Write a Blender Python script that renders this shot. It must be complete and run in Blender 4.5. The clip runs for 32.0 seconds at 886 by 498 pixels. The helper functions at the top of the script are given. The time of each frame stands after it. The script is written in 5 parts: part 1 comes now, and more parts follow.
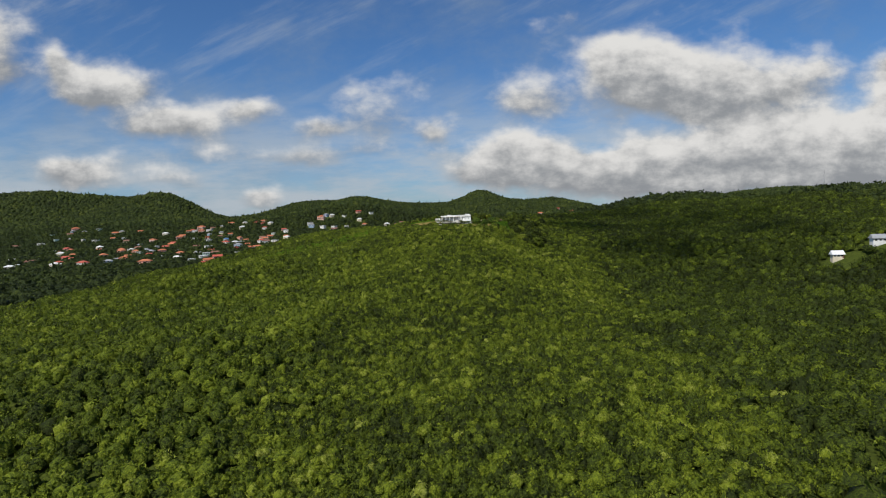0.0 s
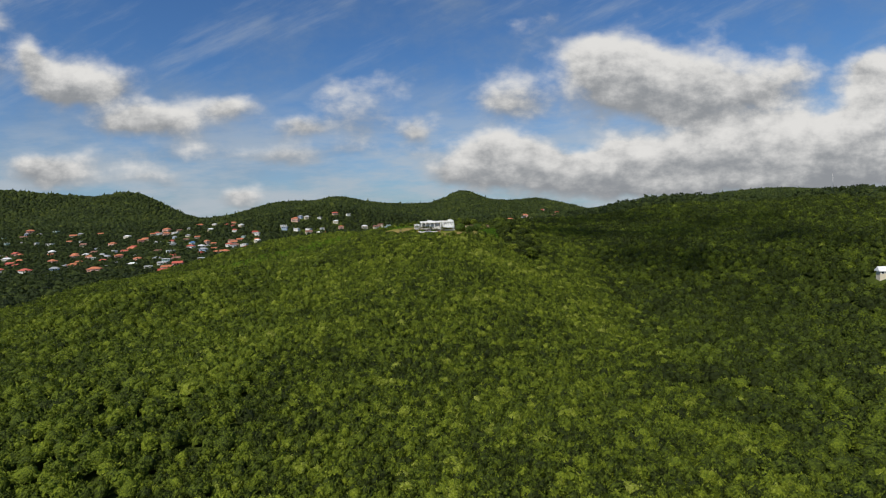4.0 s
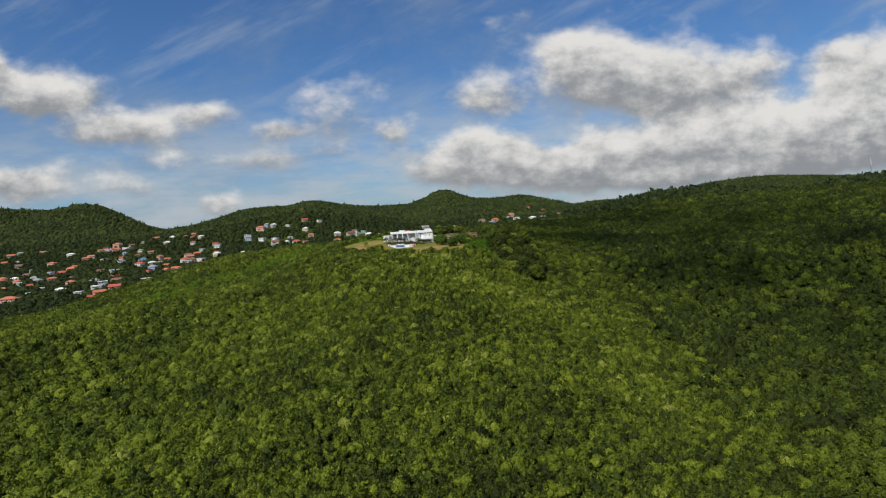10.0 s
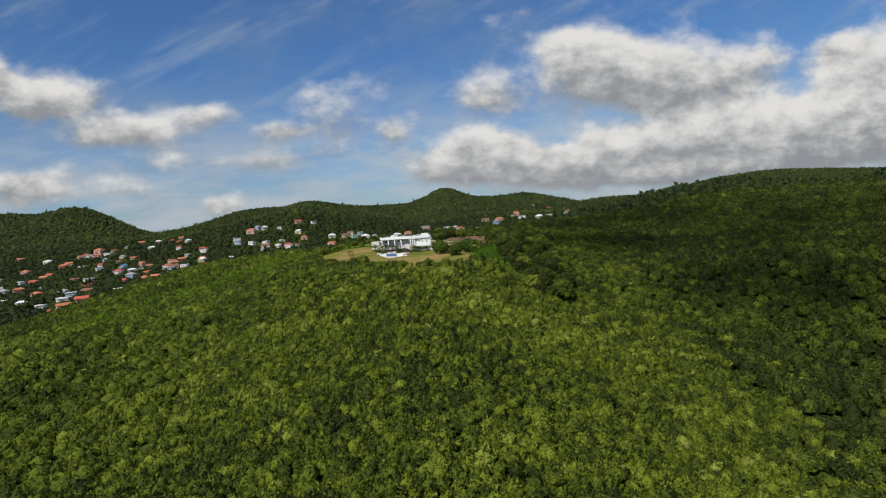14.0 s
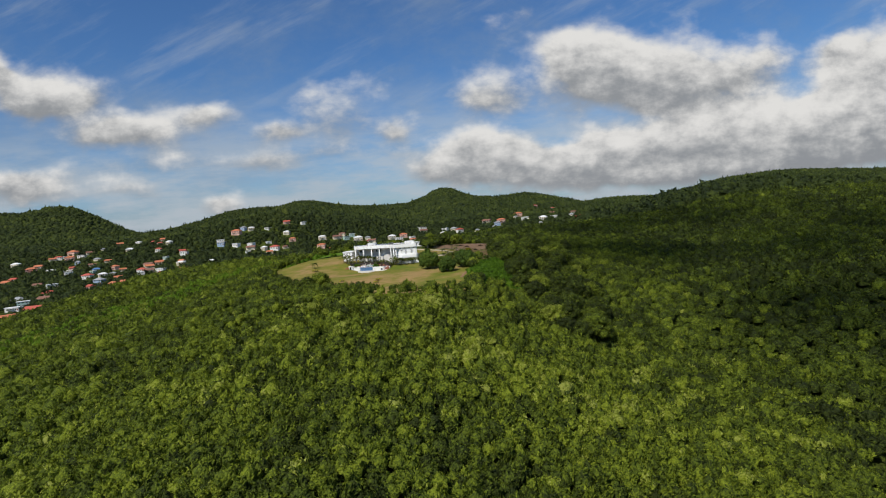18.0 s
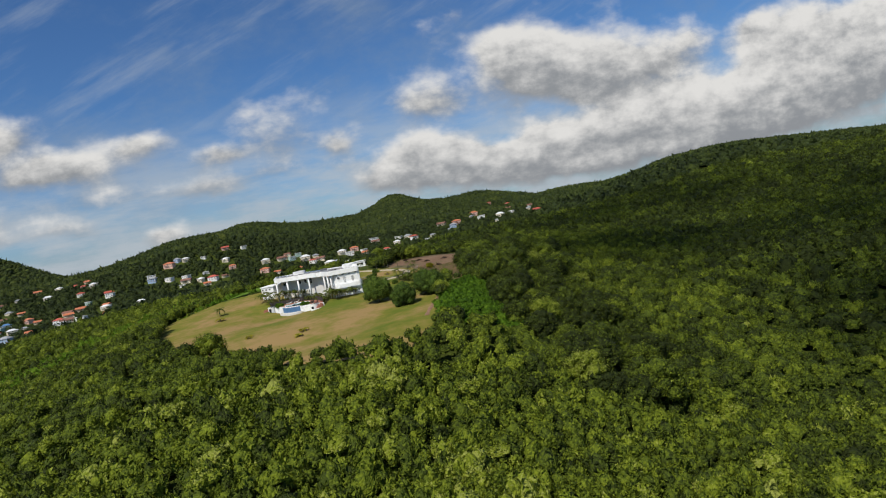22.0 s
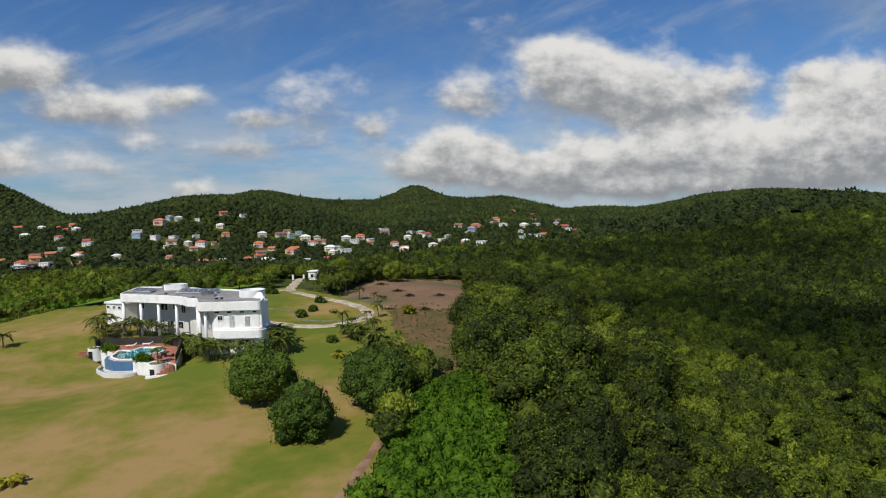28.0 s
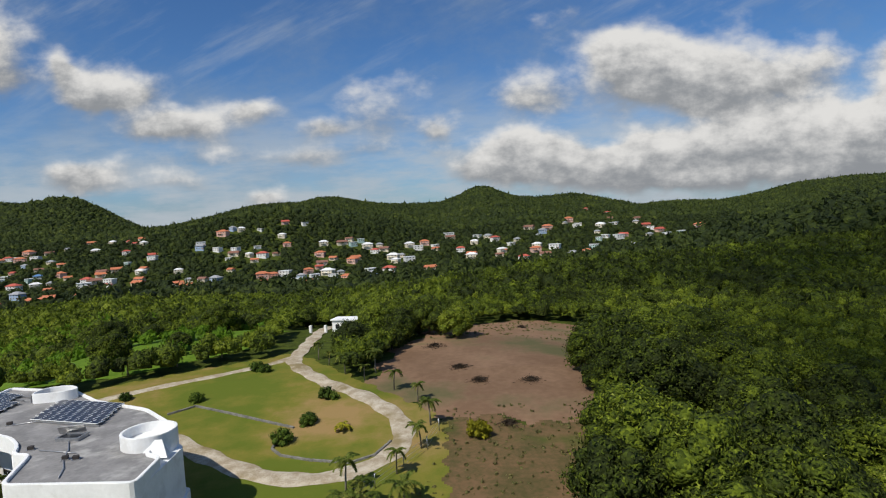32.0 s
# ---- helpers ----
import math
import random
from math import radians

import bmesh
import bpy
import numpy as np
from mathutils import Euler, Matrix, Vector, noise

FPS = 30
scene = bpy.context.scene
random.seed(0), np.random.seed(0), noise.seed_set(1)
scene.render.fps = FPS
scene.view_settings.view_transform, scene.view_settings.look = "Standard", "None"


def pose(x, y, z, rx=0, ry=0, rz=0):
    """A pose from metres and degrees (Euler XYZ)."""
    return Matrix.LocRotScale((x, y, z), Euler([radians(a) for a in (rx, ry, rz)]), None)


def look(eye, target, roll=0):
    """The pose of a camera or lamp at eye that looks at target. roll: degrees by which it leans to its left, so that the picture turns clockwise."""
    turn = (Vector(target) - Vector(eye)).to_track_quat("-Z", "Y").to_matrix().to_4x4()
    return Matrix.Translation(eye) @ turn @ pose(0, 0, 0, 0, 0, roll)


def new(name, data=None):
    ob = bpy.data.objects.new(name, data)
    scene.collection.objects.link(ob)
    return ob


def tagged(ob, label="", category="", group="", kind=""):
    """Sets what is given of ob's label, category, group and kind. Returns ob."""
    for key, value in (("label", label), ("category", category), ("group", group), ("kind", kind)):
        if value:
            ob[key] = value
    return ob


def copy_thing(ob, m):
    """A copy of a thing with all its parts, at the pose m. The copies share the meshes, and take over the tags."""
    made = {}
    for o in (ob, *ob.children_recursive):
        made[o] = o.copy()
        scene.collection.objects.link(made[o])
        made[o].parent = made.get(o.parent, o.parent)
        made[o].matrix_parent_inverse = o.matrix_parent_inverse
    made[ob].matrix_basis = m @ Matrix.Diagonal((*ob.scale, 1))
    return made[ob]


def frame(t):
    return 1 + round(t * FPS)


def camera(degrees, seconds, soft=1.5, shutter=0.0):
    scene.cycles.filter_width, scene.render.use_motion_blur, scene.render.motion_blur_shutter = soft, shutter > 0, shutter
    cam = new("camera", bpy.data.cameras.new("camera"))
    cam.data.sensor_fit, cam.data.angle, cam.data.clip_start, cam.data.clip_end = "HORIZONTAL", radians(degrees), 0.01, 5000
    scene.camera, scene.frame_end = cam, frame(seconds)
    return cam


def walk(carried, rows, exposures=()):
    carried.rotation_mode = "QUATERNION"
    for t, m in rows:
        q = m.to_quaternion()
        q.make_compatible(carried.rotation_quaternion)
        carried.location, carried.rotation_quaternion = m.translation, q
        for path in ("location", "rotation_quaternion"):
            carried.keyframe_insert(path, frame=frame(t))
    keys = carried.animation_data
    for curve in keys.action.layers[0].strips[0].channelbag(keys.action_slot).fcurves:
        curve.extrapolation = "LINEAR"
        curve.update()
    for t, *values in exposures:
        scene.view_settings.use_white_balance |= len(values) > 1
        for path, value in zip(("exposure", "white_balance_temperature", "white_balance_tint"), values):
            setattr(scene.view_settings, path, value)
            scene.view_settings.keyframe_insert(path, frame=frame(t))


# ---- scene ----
cam = camera(74.3, 32.0, 1.1)
# seconds, place, yaw, pitch and roll of the drone's camera
PATH = [
    (0.0, -7, -6.4, 97.6, 0.02, -2.99, -2.23),
    (0.5, -7, 2, 98.4, -0.07, -2.98, -2.34),
    (1.0, -7, 10.2, 99.1, -0.42, -3, -2.24),
    (1.5, -7.1, 18.3, 99.8, -1, -3.02, -2.85),
    (2.0, -7, 26.3, 100.5, -1.43, -3.04, -3.37),
    (2.5, -6.7, 34.2, 101.2, -1.49, -3.04, -3.07),
    (3.0, -6.2, 42.2, 101.9, -1.46, -3.08, -2.14),
    (3.5, -5.5, 50.3, 102.4, -1.46, -3.07, -1.6),
    (5.5, -2.6, 83.7, 104.4, -3.42, -3.12, -5.12),
    (6.0, -1.9, 92.3, 104.9, -3.42, -3.12, -4.1),
    (6.5, -1.2, 101.1, 105.5, -3.4, -3.14, -3.89),
    (7.0, -0.6, 110, 106.1, -3.46, -3.14, -4.19),
    (7.5, 0.1, 119, 106.6, -3.43, -3.14, -3.94),
    (8.0, 0.7, 128.1, 107.1, -3.45, -3.16, -4.32),
    (8.5, 1.3, 137.4, 107.6, -3.45, -3.17, -4.25),
    (9.0, 2, 146.7, 108.1, -3.48, -3.22, -4.41),
    (9.5, 2.6, 156, 108.5, -3.47, -3.22, -4.29),
    (10.0, 3.3, 165.3, 109, -3.45, -3.23, -4.21),
    (10.5, 4.1, 174.4, 109.4, -3.36, -3.26, -4.4),
    (11.0, 4.9, 183.3, 109.6, -3.34, -3.25, -4.74),
    (11.5, 5.5, 192, 109.6, -3.29, -3.26, -4.77),
    (12.0, 6.2, 200.7, 109.6, -3.28, -3.26, -4.95),
    (12.5, 6.9, 209.4, 109.7, -3.26, -3.25, -5),
    (13.0, 7.5, 218.2, 109.9, -3.26, -3.27, -4.94),
    (13.5, 8.1, 227, 110.2, -3.27, -3.29, -4.83),
    (14.0, 8.8, 235.8, 110.5, -3.25, -3.33, -4.92),
    (14.5, 9.7, 244.8, 110.7, -3.17, -3.32, -4.98),
    (16.5, 15.1, 280.9, 110.6, -3.13, -3.29, -4.56),
    (17.0, 16.3, 289.8, 110.8, -3.12, -3.28, -4.68),
    (17.5, 17.2, 298.7, 111.1, -3.13, -3.3, -4.65),
    (18.0, 18.1, 307.5, 111.3, -3.21, -3.32, -4.74),
    (18.5, 18.9, 316.4, 111.5, -3.23, -3.31, -4.91),
    (19.0, 19.7, 325.1, 111.6, -3.23, -3.33, -4.82),
    (19.5, 20.3, 333.7, 111.7, -3.31, -3.32, -5.02),
    (20.0, 20.9, 342.2, 111.7, -3.31, -3.3, -4.97),
    (20.5, 21.4, 350.6, 111.7, -3.47, -3.3, -5.35),
    (21.0, 22, 359.1, 111.7, -4.22, -3.32, -6.95),
    (21.5, 22.7, 367.9, 111.5, -5.87, -3.37, -9.7),
    (22.0, 23.8, 376.6, 111.3, -7.58, -3.43, -10.73),
    (22.5, 25.1, 385, 111.1, -9.13, -3.47, -10.25),
    (23.0, 26.6, 392.9, 111.1, -10.11, -3.53, -9.25),
    (23.5, 28, 400.2, 111.3, -10.35, -3.57, -7.53),
    (24.0, 29.5, 407.3, 111.5, -10.36, -3.59, -6.32),
    (24.5, 30.9, 414.4, 111.7, -10.36, -3.62, -6.13),
    (26.5, 36.9, 442.7, 112.2, -9.4, -3.57, -4.36),
    (27.0, 38.3, 450.2, 112.5, -8.63, -3.53, -3.32),
    (27.5, 39.5, 457.8, 113, -7.49, -3.52, -2.24),
    (28.0, 40.4, 465.5, 113.4, -6.01, -3.49, -1.39),
    (28.5, 41.3, 473.3, 113.7, -4.39, -3.42, -1.49),
    (29.0, 42, 481, 114.1, -3.07, -3.36, -2.15),
    (29.5, 42.5, 488.7, 114.5, -2.14, -3.33, -2.88),
    (30.0, 42.8, 495.8, 115, -1.27, -3.28, -3.13),
    (30.5, 43, 502.5, 115.5, -0.47, -3.24, -3.75),
    (31.0, 43.1, 509, 116.1, 0.18, -3.24, -4.19),
    (31.3, 43.1, 512.8, 116.5, 0.26, -3.26, -4.81),
    (31.5, 43.2, 515.4, 116.7, 0.47, -3.22, -5.12),
    (32.0, 43.4, 521.8, 117.1, 0.56, -3.18, -3.31),
]
walk(cam, [(t, pose(x, y, z, 90 + pitch, 0, yaw) @ pose(0, 0, 0, 0, 0, roll)) for t, x, y, z, yaw, pitch, roll in PATH], [(0.0, 0.0), (32.0, 0.0)])

# ---- sky, clouds and sun ----
SUN_FROM = Vector((-0.54, -0.70, 1.08)).normalized()
SUN_UP = math.asin(SUN_FROM.z)
# clouds ahead: slope across, slope up, half widths, weight
CLOUDS = [
    (0.42, 0.035, 0.22, 0.022, 0.80), (0.75, 0.05, 0.22, 0.035, 0.90), (-0.16, 0.115, 0.20, 0.020, 0.45), (-0.40, 0.125, 0.20, 0.018, 0.45),
    (1.005, 0.208, 0.118, 0.076, 1.30), (0.896, 0.128, 0.194, 0.054, 1.10), (1.078, 0.136, 0.081, 0.067, 1.20),
    (-0.75, 0.335, 0.09, 0.07, 1.0), (-0.70, 0.27, 0.08, 0.03, 0.4),
    (-0.544, 0.247, 0.078, 0.040, 1.15), (-0.585, 0.235, 0.062, 0.023, 0.70), (-0.422, 0.174, 0.109, 0.029, 1.05), (-0.488, 0.188, 0.054, 0.022, 0.70), (-0.630, 0.288, 0.019, 0.027, 0.90),
    (-0.311, 0.200, 0.042, 0.018, 0.90), (-0.202, 0.160, 0.039, 0.016, 0.95), (-0.005, 0.149, 0.034, 0.019, 0.85), (-0.096, 0.195, 0.085, 0.056, 0.68), (0.173, 0.200, 0.085, 0.046, 0.92),
    (0.401, 0.228, 0.120, 0.059, 1.30), (0.323, 0.252, 0.069, 0.038, 1.00), (0.489, 0.193, 0.132, 0.044, 1.10), (0.628, 0.222, 0.082, 0.035, 0.80), (0.789, 0.239, 0.037, 0.021, 0.75),
    (0.131, 0.105, 0.078, 0.032, 1.30), (0.075, 0.078, 0.058, 0.021, 0.80), (0.241, 0.065, 0.149, 0.029, 1.15), (0.361, 0.080, 0.120, 0.025, 1.00), (0.514, 0.098, 0.216, 0.041, 1.05),
    (0.709, 0.094, 0.199, 0.049, 1.05), (0.834, 0.204, 0.074, 0.051, 1.25), (0.793, 0.107, 0.116, 0.049, 0.80), (-0.626, 0.116, 0.062, 0.024, 0.85), (-0.594, 0.089, 0.098, 0.020, 0.70),
    (-0.454, 0.084, 0.063, 0.015, 0.55), (-0.293, 0.045, 0.046, 0.019, 0.95), (0.172, 0.311, 0.035, 0.024, 0.50), (0.236, 0.335, 0.019, 0.017, 0.45),
]


def node(tree, kind, **values):
    n = tree.nodes.new(kind)
    for key, value in values.items():
        if key in n.inputs:
            n.inputs[key].default_value = value
    return n


def calc(tree, op, a, b=None, c=None, clamp=False):
    """A maths node on numbers or sockets."""
    n = tree.nodes.new("ShaderNodeMath")
    n.operation, n.use_clamp = op, clamp
    for i, v in enumerate((a, b, c)):
        if v is None:
            continue
        if isinstance(v, (int, float)):
            n.inputs[i].default_value = v
        else:
            tree.links.new(v, n.inputs[i])
    return n.outputs[0]


def ramp(tree, value, lo, hi, to_lo=0.0, to_hi=1.0):
    n = tree.nodes.new("ShaderNodeMapRange")
    n.interpolation_type = "SMOOTHSTEP"
    tree.links.new(value, n.inputs["Value"])
    for key, v in (("From Min", lo), ("From Max", hi), ("To Min", to_lo), ("To Max", to_hi)):
        n.inputs[key].default_value = v
    return n.outputs[0]


def blend(tree, factor, a, b, kind="MIX"):
    n = tree.nodes.new("ShaderNodeMix")
    n.data_type, n.blend_type = "RGBA", kind
    for i, v in ((0, factor), (6, a), (7, b)):
        if isinstance(v, (int, float)):
            n.inputs[i].default_value = v
        elif isinstance(v, tuple):
            n.inputs[i].default_value = (*v, 1)
        else:
            tree.links.new(v, n.inputs[i])
    return n.outputs[2]


def noise_of(tree, vector, scale, detail=4.0, rough=0.55, out=0):
    n = node(tree, "ShaderNodeTexNoise", Scale=scale, Detail=detail, Roughness=rough)
    if vector is not None:
        tree.links.new(vector, n.inputs["Vector"])
    return n.outputs[out]


def make_world():
    world = bpy.data.worlds.new("sky")
    scene.world = world
    world.use_nodes = True
    t = world.node_tree
    t.nodes.clear()
    sky = t.nodes.new("ShaderNodeTexSky")
    sky.sky_type, sky.sun_disc = "NISHITA", False
    sky.sun_elevation, sky.sun_rotation = SUN_UP, math.atan2(SUN_FROM.x, SUN_FROM.y)
    sky.altitude, sky.air_density, sky.dust_density, sky.ozone_density = 100, 1.0, 0.6, 2.5
    base = blend(t, 1.0, sky.outputs[0], SKY_TINT, "MULTIPLY")
    where = t.nodes.new("ShaderNodeTexCoord").outputs["Generated"]
    sep = t.nodes.new("ShaderNodeSeparateXYZ")
    t.links.new(where, sep.inputs[0])
    depth = calc(t, "MAXIMUM", calc(t, "ABSOLUTE", sep.outputs[1]), 0.06)
    a, b = calc(t, "DIVIDE", sep.outputs[0], depth), calc(t, "DIVIDE", sep.outputs[2], depth)
    flat = t.nodes.new("ShaderNodeCombineXYZ")
    t.links.new(a, flat.inputs[0])
    t.links.new(calc(t, "MULTIPLY", b, 1.5), flat.inputs[1])
    puff = noise_of(t, flat.outputs[0], 11.0, 9.0, 0.52)
    billow = noise_of(t, flat.outputs[0], 22.0, 6.0, 0.6)
    warp_a = calc(t, "MULTIPLY_ADD", calc(t, "SUBTRACT", noise_of(t, flat.outputs[0], 7.0, 4.0), 0.5), 0.07, a)
    warp_b = calc(t, "MULTIPLY_ADD", calc(t, "SUBTRACT", noise_of(t, flat.outputs[0], 8.3, 4.0), 0.5), 0.05, b)
    cover, lift = None, None
    for ca, cb, ra, rb, weight in CLOUDS:
        u = calc(t, "DIVIDE", calc(t, "SUBTRACT", warp_a, ca), ra)
        v = calc(t, "DIVIDE", calc(t, "SUBTRACT", warp_b, cb), rb)
        far = calc(t, "ADD", calc(t, "MULTIPLY", u, u), calc(t, "MULTIPLY", v, v))
        bump = calc(t, "MULTIPLY", calc(t, "POWER", 2.718, calc(t, "MULTIPLY", far, -0.85)), weight)
        high = calc(t, "MULTIPLY", bump, v)
        cover = bump if cover is None else calc(t, "ADD", cover, bump)
        lift = high if lift is None else calc(t, "ADD", lift, high)
    # a broken deck carries on outside the framed part of the sky
    deck = ramp(t, noise_of(t, where, 3.2, 8.0, 0.6), 0.5, 0.72, 0.0, 0.75)
    side = ramp(t, calc(t, "ABSOLUTE", a), 0.85, 1.5)
    over = ramp(t, b, 0.42, 0.8)
    behind = ramp(t, sep.outputs[1], 0.15, -0.2)
    cover = calc(t, "ADD", cover, calc(t, "MULTIPLY", deck, calc(t, "MAXIMUM", behind, calc(t, "MAXIMUM", side, over))))
    thick = calc(t, "ADD", cover, calc(t, "MULTIPLY", calc(t, "SUBTRACT", puff, 0.5), 1.75))
    mask = ramp(t, thick, 0.26, 1.12)
    lit = calc(t, "ADD", calc(t, "DIVIDE", lift, calc(t, "ADD", cover, 0.12)), calc(t, "MULTIPLY", calc(t, "SUBTRACT", billow, 0.5), 2.2))
    lit = ramp(t, lit, -0.75, 0.75)
    cloud = blend(t, lit, CLOUD_GREY, CLOUD_WHITE)
    veil = ramp(t, noise_of(t, flat.outputs[0], 2.6, 7.0, 0.65), 0.42, 0.74, 0.0, 0.5)
    thin = blend(t, veil, base, CLOUD_VEIL)
    wisp = t.nodes.new("ShaderNodeCombineXYZ")
    t.links.new(calc(t, "MULTIPLY", calc(t, "MULTIPLY_ADD", b, 0.45, a), 1.6), wisp.inputs[0])
    t.links.new(calc(t, "MULTIPLY", calc(t, "MULTIPLY_ADD", a, -0.42, b), 9.0), wisp.inputs[1])
    cirrus = calc(t, "MULTIPLY", ramp(t, noise_of(t, wisp.outputs[0], 1.7, 7.0, 0.62), 0.47, 0.80, 0.0, 0.38), ramp(t, b, 0.12, 0.24))
    thin = blend(t, cirrus, thin, CLOUD_LOW)
    streak = t.nodes.new("ShaderNodeCombineXYZ")
    t.links.new(calc(t, "MULTIPLY", a, 2.2), streak.inputs[0])
    t.links.new(calc(t, "MULTIPLY", b, 9.0), streak.inputs[1])
    bands = ramp(t, noise_of(t, streak.outputs[0], 2.0, 7.0, 0.6), 0.36, 0.62, 0.25, 1.0)
    haze = calc(t, "MULTIPLY", ramp(t, b, 0.27, 0.04, 0.0, 0.92), bands)
    low = blend(t, haze, thin, CLOUD_LOW)
    out = blend(t, mask, low, cloud)
    back = node(t, "ShaderNodeBackground", Strength=1.0)
    scaled = blend(t, 1.0, out, (SKY_POWER, SKY_POWER, SKY_POWER), "MULTIPLY")
    t.links.new(scaled, back.inputs["Color"])
    end = t.nodes.new("ShaderNodeOutputWorld")
    t.links.new(back.outputs[0], end.inputs[0])


SKY_POWER = 0.1
SKY_TINT, CLOUD_GREY, CLOUD_WHITE, CLOUD_VEIL, CLOUD_LOW = (0.42, 0.66, 0.93), (2.7, 2.85, 3.05), (7.4, 7.3, 7.1), (2.4, 3.0, 3.7), (4.4, 4.9, 5.4)
make_world()
sun = new("sun", bpy.data.lights.new("sun", "SUN"))
sun.data.energy, sun.data.angle, sun.data.color = 4.3, radians(0.6), (1.0, 0.95, 0.86)
sun.matrix_world = look(SUN_FROM * 900, (0, 0, 0))
# ---- materials ----
def material(name, rough=0.8, metal=0.0):
    m = bpy.data.materials.new(name)
    m.use_nodes = True
    t = m.node_tree
    b = t.nodes["Principled BSDF"]
    b.inputs["Roughness"].default_value, b.inputs["Metallic"].default_value = rough, metal
    return m, t, b


def place_of(t):
    return t.nodes.new("ShaderNodeNewGeometry").outputs["Position"]


def bump_on(t, b, height, strength, distance):
    n = node(t, "ShaderNodeBump", Strength=strength, Distance=distance)
    t.links.new(height, n.inputs["Height"])
    t.links.new(n.outputs[0], b.inputs["Normal"])


def mottled(name, dark, light, scale, rough=0.8, fine=6.0, bump=0.0, stain=None, stain_scale=0.2, metal=0.0):
    """Two-scale mottling between two colours, with broad stains and fine relief."""
    m, t, b = material(name, rough, metal)
    p = place_of(t)
    coarse, small = noise_of(t, p, scale, 5.0), noise_of(t, p, scale * fine, 4.0)
    mix = calc(t, "ADD", calc(t, "MULTIPLY", coarse, 0.65), calc(t, "MULTIPLY", small, 0.35))
    c = blend(t, ramp(t, mix, 0.34, 0.66), dark, light)
    if stain:
        c = blend(t, ramp(t, noise_of(t, p, stain_scale, 5.0, 0.6), 0.5, 0.68), c, stain)
    t.links.new(c, b.inputs["Base Color"])
    if rough > 0.88:
        b.inputs["Specular IOR Level"].default_value = 0.08
    if bump:
        bump_on(t, b, small, 0.5, bump)
    return m


def leaves(name, tones, spread=0.02, grain=1.8):
    """Foliage: a tone for each plant, patches over the hillside and flecks within a crown."""
    m, t, b = material(name, 0.62)
    p = place_of(t)
    tone = t.nodes.new("ShaderNodeAttribute")
    tone.attribute_name = "tone"
    r = t.nodes.new("ShaderNodeValToRGB")
    while len(r.color_ramp.elements) < len(tones):
        r.color_ramp.elements.new(0.5)
    for e, (at, c) in zip(r.color_ramp.elements, tones):
        e.position, e.color = at, (*c, 1)
    patch = noise_of(t, p, spread, 4.0, 0.6)
    cells = node(t, "ShaderNodeTexVoronoi", Scale=grain * 1.5)
    t.links.new(p, cells.inputs["Vector"])
    own = t.nodes.new("ShaderNodeSeparateColor")
    t.links.new(cells.outputs["Color"], own.inputs[0])
    fleck = noise_of(t, p, grain * 0.6, 4.0, 0.65)
    bump_on(t, b, calc(t, "SUBTRACT", noise_of(t, p, grain * 2.5, 3.0, 0.6), calc(t, "MULTIPLY", cells.outputs["Distance"], 1.6)), 0.6, 0.8 / grain)
    value = calc(t, "ADD", tone.outputs["Fac"], calc(t, "MULTIPLY", calc(t, "SUBTRACT", patch, 0.5), 0.75))
    stand = noise_of(t, p, spread * 4.2, 3.0, 0.6)
    value = calc(t, "ADD", value, calc(t, "MULTIPLY", calc(t, "SUBTRACT", stand, 0.5), 0.55))
    value = calc(t, "ADD", value, calc(t, "MULTIPLY", calc(t, "SUBTRACT", own.outputs[0], 0.5), 0.42))
    plantwise = t.nodes.new("ShaderNodeObjectInfo").outputs["Random"]
    value = calc(t, "ADD", value, calc(t, "MULTIPLY", calc(t, "SUBTRACT", plantwise, 0.5), 0.36))
    value = calc(t, "ADD", value, calc(t, "MULTIPLY", calc(t, "SUBTRACT", fleck, 0.5), 0.5), clamp=True)
    t.links.new(value, r.inputs[0])
    t.links.new(r.outputs[0], b.inputs["Base Color"])
    b.inputs["Specular IOR Level"].default_value = 0.12
    glow = t.nodes.new("ShaderNodeBsdfTranslucent")
    t.links.new(r.outputs[0], glow.inputs["Color"])
    mix = node(t, "ShaderNodeMixShader", Fac=0.25)
    t.links.new(b.outputs[0], mix.inputs[1])
    t.links.new(glow.outputs[0], mix.inputs[2])
    t.links.new(mix.outputs[0], t.nodes["Material Output"].inputs["Surface"])
    return m


LEAF = leaves("forest_leaves", [(0.0, (0.028, 0.038, 0.009)), (0.28, (0.066, 0.092, 0.012)), (0.52, (0.128, 0.168, 0.015)), (0.82, (0.220, 0.268, 0.020)), (1.0, (0.320, 0.350, 0.070))])
FAR_LEAF = leaves("far_leaves", [(0.0, (0.026, 0.038, 0.013)), (0.4, (0.050, 0.070, 0.016)), (0.75, (0.086, 0.112, 0.020)), (1.0, (0.140, 0.160, 0.032))], 0.006, 0.5)
SOIL = mottled("forest_floor", (0.034, 0.045, 0.009), (0.070, 0.092, 0.013), 0.6, 0.95)
VINE_LEAF = leaves("creeper_leaves", [(0.0, (0.039, 0.083, 0.006)), (0.5, (0.083, 0.166, 0.009)), (1.0, (0.146, 0.244, 0.016))], 0.1)
MANGO_LEAF = leaves("dark_glossy_leaves", [(0.0, (0.027, 0.046, 0.01)), (0.5, (0.073, 0.122, 0.016)), (1.0, (0.152, 0.207, 0.027))], 0.15)
PALM_LEAF = leaves("palm_fronds", [(0.0, (0.040, 0.062, 0.010)), (0.5, (0.112, 0.148, 0.022)), (1.0, (0.250, 0.250, 0.055))], 0.2)
